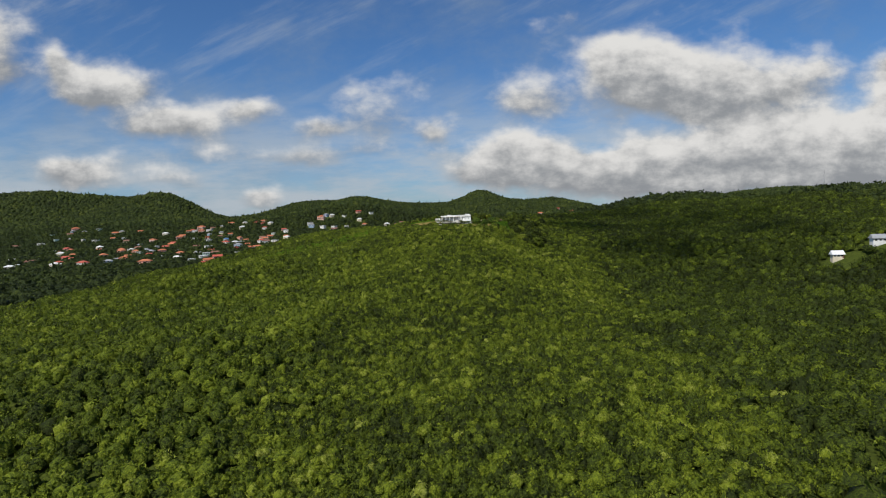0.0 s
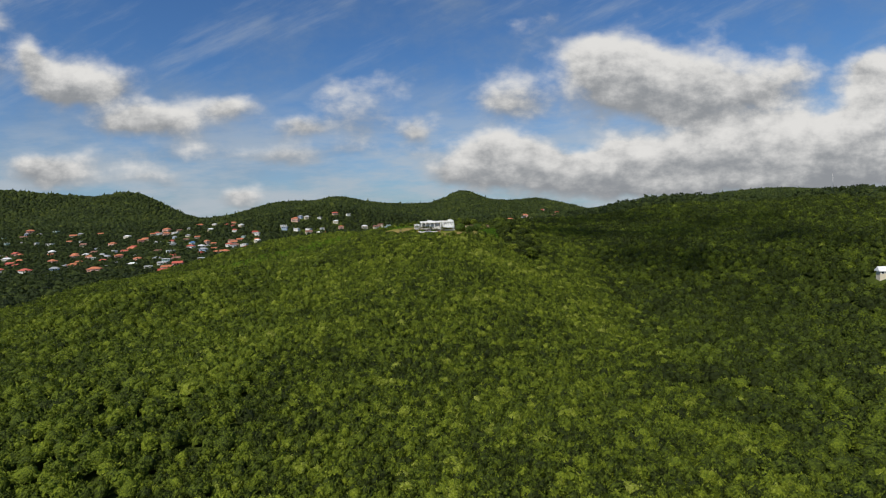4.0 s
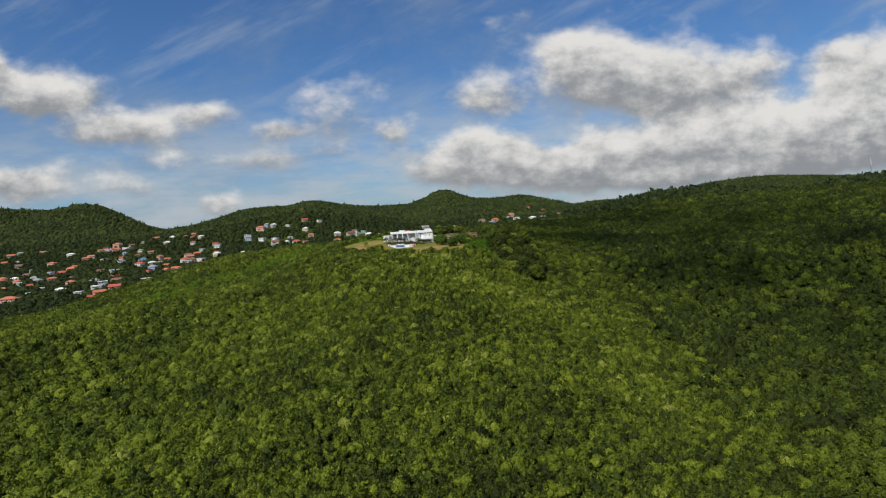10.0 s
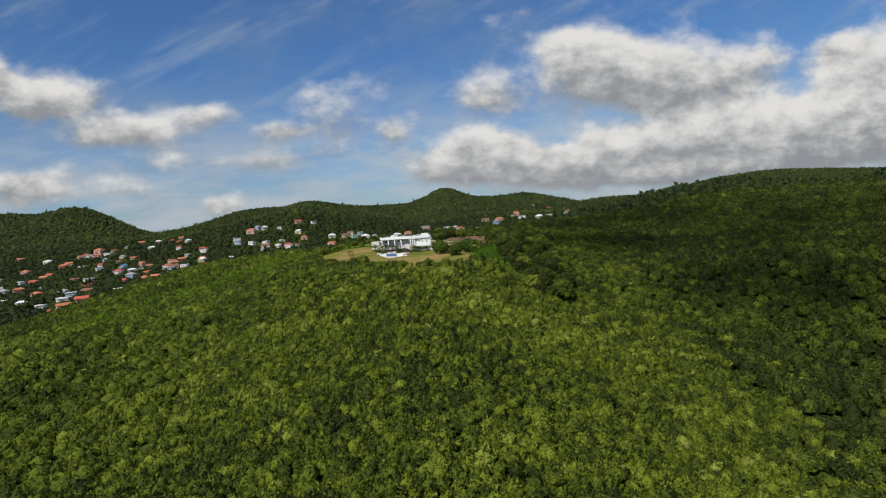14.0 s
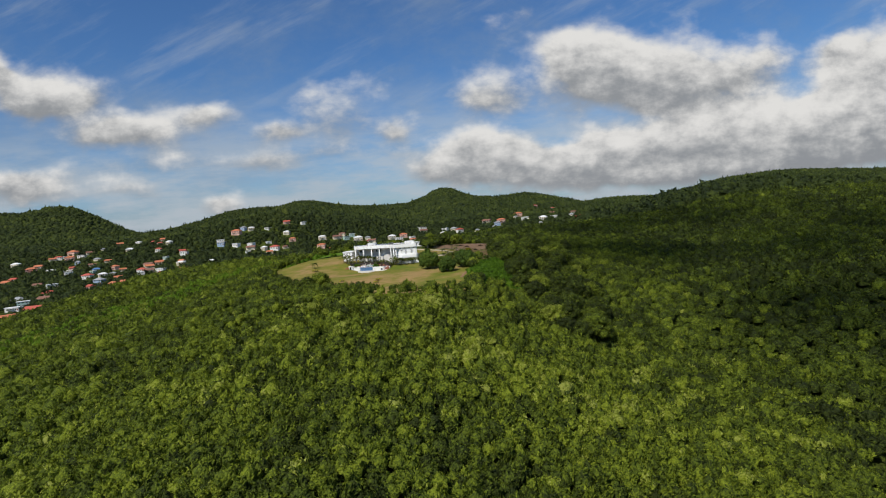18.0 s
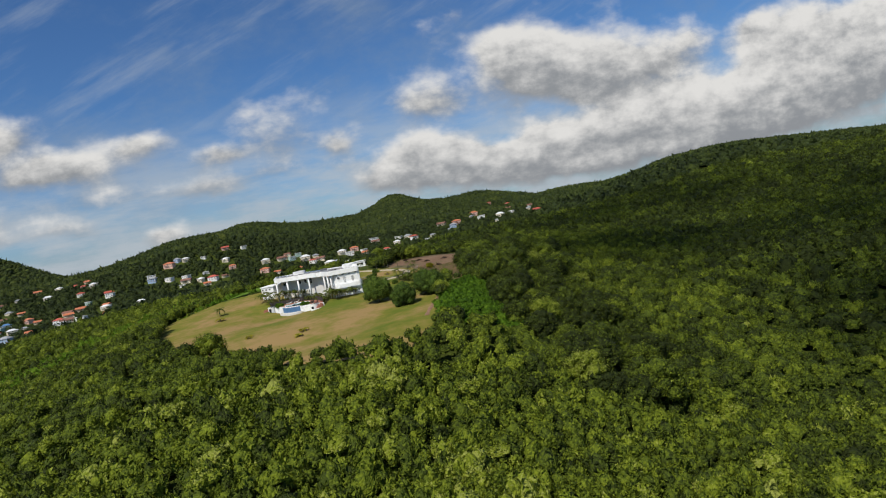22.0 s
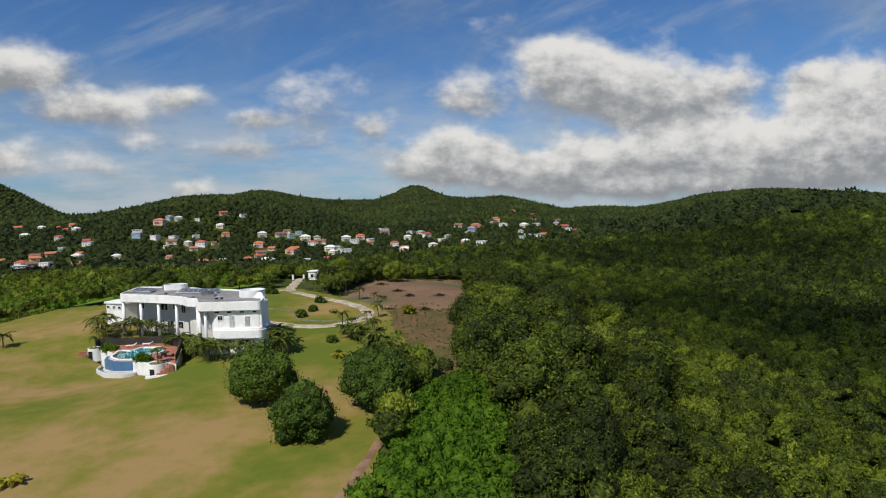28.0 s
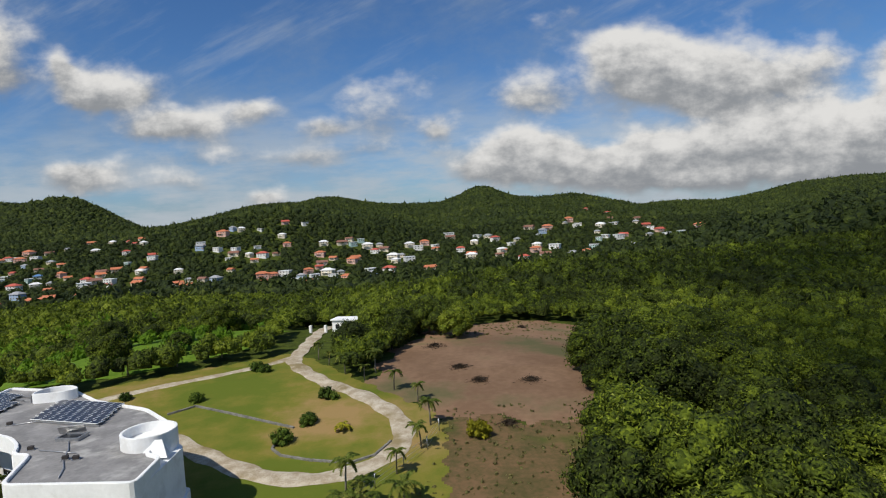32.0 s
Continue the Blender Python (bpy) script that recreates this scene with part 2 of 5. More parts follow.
YELLOW_LEAF = leaves("yellow_palm_fronds", [(0.0, (0.195, 0.183, 0.012)), (0.5, (0.317, 0.293, 0.018)), (1.0, (0.415, 0.366, 0.037))], 0.3)
BARK = mottled("bark", (0.07, 0.055, 0.04), (0.16, 0.13, 0.10), 1.5, 0.9, 6.0, 0.02)
TRUNK_GREY = mottled("palm_trunk", (0.16, 0.14, 0.11), (0.28, 0.25, 0.20), 2.0, 0.9, 6.0, 0.02)
WHITE = mottled("white_render", (0.76, 0.76, 0.74), (0.86, 0.86, 0.84), 0.35, 0.75, 9.0, 0.004, (0.70, 0.69, 0.66), 0.5)
# grey paints in the shade on porch and garage walls; catch basin is grey too
GREY_AND_SHADED = mottled("grey_and_shaded_render", (0.58, 0.555, 0.52), (0.66, 0.635, 0.59), 0.4, 0.8, 9.0, 0.004)
DECK = mottled("weathered_roof_screed", (0.17, 0.165, 0.16), (0.26, 0.25, 0.24), 0.45, 0.85, 7.0, 0.01, (0.36, 0.35, 0.33), 0.35)
TERRACOTTA = mottled("red_paving_tiles", (0.30, 0.11, 0.07), (0.40, 0.16, 0.10), 1.2, 0.8, 6.0, 0.004)
FENCE_DARK = mottled("dark_brown_boards", (0.022, 0.018, 0.015), (0.045, 0.036, 0.030), 1.5, 0.7)
POOL_BLUE = mottled("pool_mosaic", (0.012, 0.13, 0.165), (0.022, 0.19, 0.22), 1.5, 0.35)
WALL_BLUE = mottled("blue_tiled_weir", (0.06, 0.14, 0.26), (0.09, 0.19, 0.33), 1.0, 0.3)
TRACK = mottled("crushed_limestone", (0.30, 0.24, 0.16), (0.52, 0.46, 0.36), 0.7, 0.95, 9.0, 0.03, (0.24, 0.19, 0.10), 0.28)
STONE = mottled("field_stone", (0.13, 0.125, 0.11), (0.26, 0.25, 0.22), 1.3, 0.9, 6.0, 0.02)
REDSOIL = mottled("red_subsoil", (0.17, 0.10, 0.06), (0.29, 0.18, 0.11), 0.6, 0.95, 6.0, 0.03)
DRYBRUSH = mottled("dry_brushwood", (0.030, 0.022, 0.016), (0.075, 0.055, 0.038), 2.0, 0.95)
STEEL = mottled("galvanised_steel", (0.35, 0.35, 0.35), (0.5, 0.5, 0.5), 3.0, 0.45, metal=0.8)
PANEL, _t, _b = material("solar_cells", 0.18)
_b.inputs["Base Color"].default_value = (0.008, 0.012, 0.030, 1)
_b.inputs["Specular IOR Level"].default_value = 0.25
GLASS, _t, _b = material("dark_window_glass", 0.08)
_b.inputs["Base Color"].default_value = (0.015, 0.018, 0.022, 1)
WATER, _t, _b = material("pool_water", 0.04)
_b.inputs["Base Color"].default_value = (0.80, 0.97, 0.98, 1)
_b.inputs["Transmission Weight"].default_value, _b.inputs["IOR"].default_value = 1.0, 1.33
bump_on(_t, _b, noise_of(_t, place_of(_t), 1.6, 3.0), 0.12, 0.05)
DRY_LEAF = leaves("dry_weeds", [(0.0, (0.114, 0.114, 0.04)), (0.5, (0.19, 0.182, 0.061)), (1.0, (0.29, 0.236, 0.114))], 0.15, 3.0)


# ---- lie of the land ----
WEST_X = [-4200, -2000, -1500, -1400, -1300, -1200, -1130, -1080, -1040, -1000, -960, -910, -860, -800, -740, -690, -640, -580, -520, -470, -350, -200]
WEST_Z = [200, 250, 258, 242, 233, 220, 232, 236, 227, 214, 197, 175, 153, 135, 123, 120, 124, 130, 136, 139, 110, 50]
RIDGE_X = [-4200, -900, -760, -690, -650, -600, -540, -480, -420, -370, -320, -260, -180, -80, 20, 80, 130, 175, 205, 240, 290, 350, 420, 480, 510, 550, 600, 640, 680, 740, 800, 900, 1000, 1060, 1130, 1200, 1300, 1400, 1500, 1600, 1780, 2000, 2300, 4200]
RIDGE_Z = [60, 70, 100, 172, 191, 194, 194, 190, 204, 207, 199, 184, 171, 164, 163, 179, 206, 215, 206, 185, 170, 162, 164, 169, 168, 151, 127, 110, 106, 113, 121, 120, 113, 117, 126, 138, 161, 168, 175, 174, 158, 130, 110, 100]
HILLS = [(-230, 1560, 170, 190, 52), (-60, 1500, 90, 160, 14), (-900, 1500, 330, 300, 30), (330, 1500, 260, 200, 14), (60, 880, 130, 110, 22)]
NEAR_X, NEAR_Y, NEAR_S = range(-300, 501, 100), range(50, 951, 100), 80.0
# how far the near slopes rise over the valley floor, from the foot of the spur to the saddle
NEAR_H = [
    (-8, -12, -16, -11, -5, -10, -6, -3, -1),
    (-7, -8, -8, -2, -1, -18, -7, -5, -1),
    (-4, -1, 5, -8, -9, 0, 3, -4, 0),
    (-4, 0, -7, 11, -12, -10, 18, 5, 8),
    (-4, 14, -2, 18, 0, -12, 23, 17, 20),
    (-5, 7, 8, 41, 7, 14, 8, 18, 26),
    (2, 14, 5, 19, 19, 10, 19, 27, 40),
    (-7, 19, 20, 14, 23, 19, 27, 21, 42),
    (-7, 14, 18, 4, 1, 23, 37, 37, 16),
    (1, 5, 3, 2, 6, 16, 24, 37, 22),
]


def smooth(a, b, v):
    t = np.clip((v - a) / (b - a), 0, 1)
    return t * t * (3 - 2 * t)


def crest(x, xs, zs):
    """A crest line, softened over some forty metres."""
    return (np.interp(x - 18, xs, zs) + np.interp(x, xs, zs) + np.interp(x + 18, xs, zs)) / 3


def far_height(x, y):
    """Valley floor, the hill west of the pass, the long ridge behind the town and its spurs."""
    floor = 46 + 8 * np.sin(x / 260.0 + 1) * np.sin(y / 310.0)
    west = (y - np.interp(x, (-1050, -700), (2250, 2000))) / np.where(y < np.interp(x, (-1050, -700), (2250, 2000)), 500.0, 380.0)
    long = (y - 2650) / np.where(y < 2650, 1020.0, 380.0)
    a = (crest(x, WEST_X, WEST_Z) - floor) * np.exp(-np.abs(west) ** 1.35)
    b = (crest(x, RIDGE_X, RIDGE_Z) - floor) * np.exp(-np.abs(long) ** 1.35) * smooth(950, 1550, y)
    z = floor + np.maximum(a, b)
    for cx, cy, sx, sy, h in HILLS:
        z = z + h * np.exp(-((x - cx) / sx) ** 2 - ((y - cy) / sy) ** 2)
    return z


def land(x, y):
    """Height of the bare ground."""
    x, y = np.asarray(x, float), np.asarray(y, float)
    z = far_height(x, y)
    k = 0
    for cy in NEAR_Y:
        for cx in NEAR_X:
            z = z + NEAR_H[k // 9][k % 9] * np.exp(-((x - cx) ** 2 + (y - cy) ** 2) / NEAR_S ** 2)
            k += 1
    w = 1 - smooth(0.8, 1.5, np.hypot((x - 6 - 0.2 * (y - 560)) / 56.0, (y - 570) / 72.0))
    flat = 92.3 + 0.07 * np.clip(y - 572, 0, 34) - 0.07 * np.clip(572 - y, 0, 22) - 0.03 * np.clip(550 - y, 0, 200) - 0.0012 * np.clip(545 - y, 0, 80) ** 2 - 0.0011 * np.clip(-x - 4, 0, 70) ** 2
    shoulder = 8.0 * np.exp(-((x + 42) / 38.0) ** 2 - ((y - 657) / 30.0) ** 2)
    u, v = 0.78 * (x + 3) - 0.62 * (y - 562), 0.62 * (x + 3) + 0.78 * (y - 562)
    cut = 2.3 * np.exp(-(u / 15.0) ** 2 - (v / np.where(v > 0, 5.5, 22.0)) ** 2)
    box = ((x - 0.0) / 10.2) ** 4 + ((y - 565.8) / 8.1) ** 4
    pit = 2.4 * (1 - smooth(0.8, 1.1, box)) * smooth(1.0, 3.0, v)
    return z * (1 - w) + flat * w + shoulder - cut - pit


# ---- mesh helpers ----
def mesh_of(name, verts, faces, mats=(), smooth_faces=False, tone=None):
    """A mesh from arrays of points and of triangles or quads."""
    verts, faces = np.asarray(verts, np.float32), np.asarray(faces, np.int32)
    me = bpy.data.meshes.new(name)
    me.vertices.add(len(verts))
    me.vertices.foreach_set("co", verts.ravel())
    k = faces.shape[1]
    me.loops.add(faces.size)
    me.loops.foreach_set("vertex_index", faces.ravel())
    me.polygons.add(len(faces))
    me.polygons.foreach_set("loop_start", np.arange(0, faces.size, k, dtype=np.int32))
    me.polygons.foreach_set("loop_total", np.full(len(faces), k, np.int32))
    me.polygons.foreach_set("use_smooth", np.full(len(faces), smooth_faces))
    if tone is not None:
        me.attributes.new("tone", "FLOAT", "POINT").data.foreach_set("value", np.asarray(tone, np.float32))
    me.update(calc_edges=True)
    for m in mats:
        me.materials.append(m)
    return me


def grid_mesh(name, xs, ys, height, mats, keep=None):
    gx, gy = np.meshgrid(xs, ys)
    v = np.stack([gx, gy, height(gx, gy)], -1).reshape(-1, 3)
    n = len(xs)
    i = (np.arange(len(ys) - 1)[:, None] * n + np.arange(n - 1)).ravel()
    f = np.stack([i, i + 1, i + n + 1, i + n], 1)
    if keep is not None:
        c = v[f].mean(1)
        f = f[keep(c[:, 0], c[:, 1])]
        used = np.unique(f)
        back = np.zeros(len(v), int)
        back[used] = np.arange(len(used))
        v, f = v[used], back[f]
    return mesh_of(name, v, f, mats, True)


def inside(poly, x, y):
    """Whether points lie in a polygon."""
    x, y = np.asarray(x, float), np.asarray(y, float)
    hit = np.zeros(x.shape, bool)
    for (ax, ay), (bx, by) in zip(poly, poly[1:] + poly[:1]):
        cross = (ay > y) != (by > y)
        hit ^= cross & (x < (bx - ax) * (y - ay) / (by - ay + 1e-12) + ax)
    return hit


def off_line(line, x, y):
    """Distance from points to a line of points."""
    x, y = np.asarray(x, float), np.asarray(y, float)
    best = np.full(x.shape, 1e9)
    for (ax, ay), (bx, by) in zip(line, line[1:]):
        dx, dy = bx - ax, by - ay
        k = np.clip(((x - ax) * dx + (y - ay) * dy) / (dx * dx + dy * dy), 0, 1)
        best = np.minimum(best, np.hypot(x - ax - k * dx, y - ay - k * dy))
    return best


# ---- ground ----
def steps(marks):
    out = [np.arange(a, b, s) for a, b, s in marks]
    return np.concatenate(out + [[marks[-1][1]]])


XS = steps([(-4200, -1600, 130), (-1600, -400, 30), (-400, -70, 8), (-70, 110, 3), (110, 500, 8), (500, 1600, 30), (1600, 4200, 130)])
YS = steps([(-1500, -100, 70), (-100, 440, 8), (440, 720, 3), (720, 1000, 8), (1000, 2700, 22), (2700, 4600, 120)])
ground = tagged(new("ground", grid_mesh("ground", XS, YS, land, [SOIL])), "dark leaf-littered hillside soil under the forest", "ground", kind="structure")

LAWN = [(-46, 588), (-34, 604), (-12, 604), (-4, 596), (4, 590), (22, 574), (32, 564), (40, 548), (41, 536), (39.5, 522), (38, 506), (34, 490), (22, 482), (8, 487), (-7, 499), (-23, 517), (-37, 544)]
YARD = [(-12, 603), (0, 612), (10, 618), (16, 622), (22, 614), (30, 603), (38, 594), (42, 588), (42, 574), (44, 566), (44, 552), (38, 548), (30, 560), (18, 570), (2, 590)]
FIELD = [(30, 598), (33, 618), (40, 640), (58, 664), (76, 652), (69, 610), (63, 588), (56, 586), (48, 588), (41, 589), (38, 594)]
ROUGH = [(40, 590), (48, 588), (56, 586), (63, 588), (67, 602), (75, 604), (78, 592), (70, 572), (60, 560), (56, 548), (48, 544), (43, 547), (42, 556), (38, 562), (36, 570), (39, 575), (41, 584)]
MEADOW = [(-84, 616), (-60, 606), (-30, 606), (-8, 611), (6, 625), (9, 642), (0, 656), (-20, 664), (-50, 668), (-86, 656)]
GAP = [(63, 570), (71, 573), (74, 590), (66, 592)]
APRON = [(34, 600), (44, 606), (50, 590), (46, 570), (36, 572)]
LANE = [(12, 612), (12, 650), (28, 650), (27, 634), (22, 612)]
TERRACE = [(8.8, 556.9), (6.1, 568.0), (1.6, 572.8), (-9.2, 572.6), (-8.6, 570.2), (-6.4, 568.8), (-4.4, 566.8), (-4.0, 564.4), (-3.4, 562.9), (-1.5, 561.1), (1.3, 560.6), (4.0, 560.0), (5.4, 559.4), (7.0, 558.6)]
CLEAR = [LAWN, YARD, FIELD, ROUGH, GAP, APRON, LANE]


def open_ground(x, y):
    hit = np.zeros(np.shape(x), bool)
    for p in CLEAR:
        hit |= inside(p, x, y)
    return hit


def turf(name, dry_x0, dry_x1, bias, south=0.0, bare=None):
    """Mown grass from fresh green to scorched tan, drier towards one side of the slope."""
    m, t, b = material(name, 0.9)
    b.inputs["Specular IOR Level"].default_value = 0.1
    p = place_of(t)
    sep = t.nodes.new("ShaderNodeSeparateXYZ")
    t.links.new(p, sep.inputs[0])
    side = ramp(t, sep.outputs[0], dry_x1, dry_x0, 0.0, 0.17)
    v = calc(t, "MULTIPLY_ADD", calc(t, "SUBTRACT", noise_of(t, p, 0.07, 5.0, 0.6), 0.5), 1.5, 0.49)
    v = calc(t, "MULTIPLY_ADD", calc(t, "SUBTRACT", noise_of(t, p, 0.4, 4.0), 0.5), 0.5, v)
    v = calc(t, "ADD", v, ramp(t, sep.outputs[1], 562.0, 528.0, 0.0, south))
    v = calc(t, "ADD", calc(t, "ADD", v, side), bias)
    v = calc(t, "ADD", v, calc(t, "MULTIPLY", calc(t, "SUBTRACT", noise_of(t, p, 4.0, 3.0), 0.5), 0.16))
    if bare:
        dx, dy = calc(t, "SUBTRACT", sep.outputs[0], bare[0]), calc(t, "SUBTRACT", sep.outputs[1], bare[1])
        away = calc(t, "SQRT", calc(t, "ADD", calc(t, "MULTIPLY", dx, dx), calc(t, "MULTIPLY", dy, dy)))
        v = calc(t, "ADD", v, ramp(t, away, bare[2], 1.0, 0.0, 0.34))
    r = t.nodes.new("ShaderNodeValToRGB")
    r.color_ramp.elements.new(0.5)
    for e, (at, c) in zip(r.color_ramp.elements, [(0.28, (0.104, 0.132, 0.016)), (0.50, (0.165, 0.155, 0.026)), (0.78, (0.285, 0.190, 0.075))]):
        e.position, e.color = at, (*c, 1)
    t.links.new(v, r.inputs[0])
    t.links.new(r.outputs[0], b.inputs["Base Color"])
    bump_on(t, b, noise_of(t, p, 5.0, 3.0), 0.4, 0.04)
    return m


GRASS, YARD_GRASS = turf("lawn_grass", -25, 30, -0.09, 0.18), turf("yard_grass", -200, -190, -0.10, 0.0, (27.5, 590.5, 11.0))
DIRT = mottled("bare_earth", (0.185, 0.112, 0.066), (0.270, 0.168, 0.102), 0.12, 0.95, 10.0, 0.05, (0.125, 0.115, 0.052), 0.06)


def sheet(name, poly, mat, up, label, category, step=0.5, ragged=0.5):
    px, py = zip(*poly)
    me = grid_mesh(name, np.arange(min(px) - 2, max(px) + 2, step), np.arange(min(py) - 2, max(py) + 2, step), lambda x, y: land(x, y) + up, [mat], lambda x, y: inside(poly, x + ragged * np.sin((1.4 / ragged + 0.2) * y * 0.6) * np.sin(0.7 * x + 1), y + ragged * np.sin((1.4 / ragged + 0.2) * x * 0.7) * np.sin(0.6 * y + 0.4 * x)) & ~inside(TERRACE, x, y))
    return tagged(new(name, me), label, category, kind="structure")


sheet("lawn", LAWN, GRASS, 0.14, "mown lawn, green with dry brown patches", "lawn")
sheet("yard_lawn", YARD, YARD_GRASS, 0.10, "mown grass inside the drive loop", "lawn", 0.25)
sheet("rough_ground", ROUGH, mottled("weedy_earth", (0.072, 0.066, 0.024), (0.165, 0.100, 0.052), 0.22, 0.95, 9.0, 0.08, (0.066, 0.088, 0.018), 0.09), 0.08, "weedy olive and brown rough ground", "rough ground", 0.5, 1.3)
sheet("dirt_field", FIELD, DIRT, 0.06, "bare brown earth clearing with dry scrub", "field", 0.5, 1.6)


# ---- where the town's houses stand ----
TOWN_A = [(-591, 1342), (-584, 1349), (-582, 1361), (-578, 1383), (-548, 1354), (-512, 1332), (-497, 1286), (-529, 1305), (-519, 1269), (-469, 1243), (-459, 1214), (-428, 1180), (-394, 1154), (-442, 1166), (-362, 1106), (-351, 1084), (-369, 1089), (-333, 1107), (-315, 1056), (-309, 1084), (-265, 1025), (-382, 1202), (-373, 1201), (-353, 1198), (-394, 1253), (-380, 1261), (-382, 1292), (-346, 1263), (-323, 1207), (-299, 1130), (-299, 1144), (-223, 1054), (-262, 1200), (-245, 1200), (-226, 1190), (-220, 1132), (-294, 1245), (-230, 1249), (-282, 1344), (-256, 1342), (-229, 1318), (-229, 1354), (-210, 1315), (-194, 1324), (-189, 1363), (-205, 1398)]
TOWN_B = [(-291, 1432), (-276, 1427), (-245, 1426), (-215, 1456), (-317, 1371), (-369, 1333), (-475, 1472), (-448, 1437), (-461, 1486), (-539, 1473), (-183, 1453), (-137, 1367), (-132, 1318), (-121, 1275), (-111, 1300), (-81, 1299), (-103, 1389), (-85, 1382), (-56, 1365), (-47, 1344), (-59, 1332), (-31, 1300), (-21, 1313), (-9, 1286), (-13, 1369), (8, 1388), (25, 1354), (45, 1453), (-102, 1217), (-88, 1222), (-114, 1198), (-129, 1197), (-178, 1207), (-166, 1210), (-154, 1220), (-29, 1219), (-53, 1231), (74, 1301), (82, 1381), (112, 1380), (104, 1410), (114, 1299), (63, 1190), (20, 1226)]
TOWN_C = [(169, 1426), (195, 1414), (142, 1359), (175, 1371), (162, 1305), (183, 1290), (116, 1300), (197, 1246), (216, 1254), (233, 1285), (253, 1462), (246, 1505), (282, 1437), (310, 1463), (265, 1392), (268, 1360), (295, 1363), (286, 1285), (363, 1510), (349, 1428), (348, 1403), (355, 1386), (352, 1349), (374, 1353), (416, 1393), (293, 2039), (385, 1966), (324, 1538)]
TOWN_D = [(47, 1435), (89, 1428), (131, 1338), (184, 1390), (60, 1338), (73, 1283), (109, 1277), (135, 1236), (156, 1280), (163, 1250), (188, 1217), (234, 1471), (245, 1441), (254, 1340), (284, 1348), (347, 1468), (331, 1359), (355, 1318), (311, 1289), (397, 1816), (377, 1941), (-561, 1340), (-510, 1243), (-422, 1229), (-423, 1199), (-370, 1176), (-342, 1172), (-442, 1247), (-385, 1236)]
TOWN_E = [(-340, 1243), (-313, 1184), (-265, 1179), (-247, 1160), (-361, 1316), (-310, 1353), (-253, 1305), (-252, 1324), (-215, 1295), (-299, 1412), (-164, 1173), (-138, 1149), (-129, 1174), (-112, 1170), (-129, 1231), (-121, 1256), (-82, 1282), (-111, 1371), (-94, 1364), (-72, 1353), (-26, 1279), (0, 1356), (24, 1377), (-46, 1193), (-73, 1181), (-92, 1196), (-504, 1473), (-424, 1417), (-543, 1419), (-423, 1365)]


def suburb(rng, count, x0, x1, y0, y1, gap):
    """Houses strewn over the valley floor, none nearer to another than the gap."""
    made = []
    for _ in range(count * 30):
        p = (rng.uniform(x0, x1), rng.uniform(y0, y1))
        if len(made) < count and all(math.hypot(p[0] - q[0], p[1] - q[1]) > gap for q in made + TOWN) and not abs(p[0]) > 0.78 * p[1]:
            made.append(p)
    return made


TOWN = TOWN_A + TOWN_B + TOWN_C + TOWN_D + TOWN_E
TOWN = TOWN + suburb(np.random.default_rng(5), 60, -760, -300, 830, 1130, 21)
TOWN = TOWN + suburb(np.random.default_rng(6), 30, -900, -480, 1130, 1420, 23)
OUTLIERS = [(-183, 955), (-219, 938), (57.7, 1153), (249, 373), (273, 369)]


# ---- woods ----
def ball(level):
    bm = bmesh.new()
    bmesh.ops.create_icosphere(bm, subdivisions=level, radius=1.0)
    v = np.array([p.co for p in bm.verts])
    f = np.array([[p.index for p in q.verts] for q in bm.faces])
    bm.free()
    return v, f


def crown(rng, lobes, level, flecks, size, flat=0.9, core=0.7):
    """A crown of unit radius seen from above: a dome with lumps on its shoulders and ragged leaf clumps. Also a tone for each point."""
    v0, f0 = ball(level)
    f0 = f0[v0[f0][:, :, 2].mean(1) > -0.45]
    vs, fs, ts, n = [], [], [], 0
    spots = []
    for k in range(lobes):
        if k == 0:
            c, r = np.array([0, 0, 0.0]), core
        else:
            turn, out = k * 2.4 + rng.uniform(-0.5, 0.5), rng.uniform(0.36, 0.66)
            c = np.array([out * np.cos(turn), out * np.sin(turn), rng.uniform(-0.15, 0.55) * (1.2 - out)])
            r = rng.uniform(0.26, 0.42)
        v = v0 * (1 + rng.uniform(-0.2, 0.2, (len(v0), 1))) * r * np.array([1, 1, flat]) + c
        vs.append(v)
        fs.append(f0 + n)
        ts.append(np.full(len(v), rng.uniform(-0.10, 0.06)))
        n += len(v)
        spots.append((c, r))
    for k in range(flecks):
        c, r = spots[rng.integers(len(spots))]
        d = rng.normal(size=3)
        d[2] = abs(d[2]) * 0.9 - 0.15
        d /= np.linalg.norm(d)
        at = c + d * r * np.array([1, 1, flat]) * rng.uniform(0.85, 1.15)
        s = np.cross(d, rng.normal(size=3))
        s /= np.linalg.norm(s)
        e = np.cross(s, d) * rng.uniform(-0.5, 0.9) + d * rng.uniform(0.2, 0.9) + np.array([0, 0, 0.25])
        w, h = size * rng.uniform(0.6, 1.3), size * rng.uniform(0.7, 1.5)
        vs.append(np.array([at - s * w * 0.6, at + s * w * 0.6 + e * h * 0.2, at + e * h]))
        fs.append(np.array([[0, 1, 2]]) + n)
        ts.append(np.full(3, rng.uniform(-0.16, 0.18)))
        n += 3
    return np.concatenate(vs), np.concatenate(fs), np.concatenate(ts)


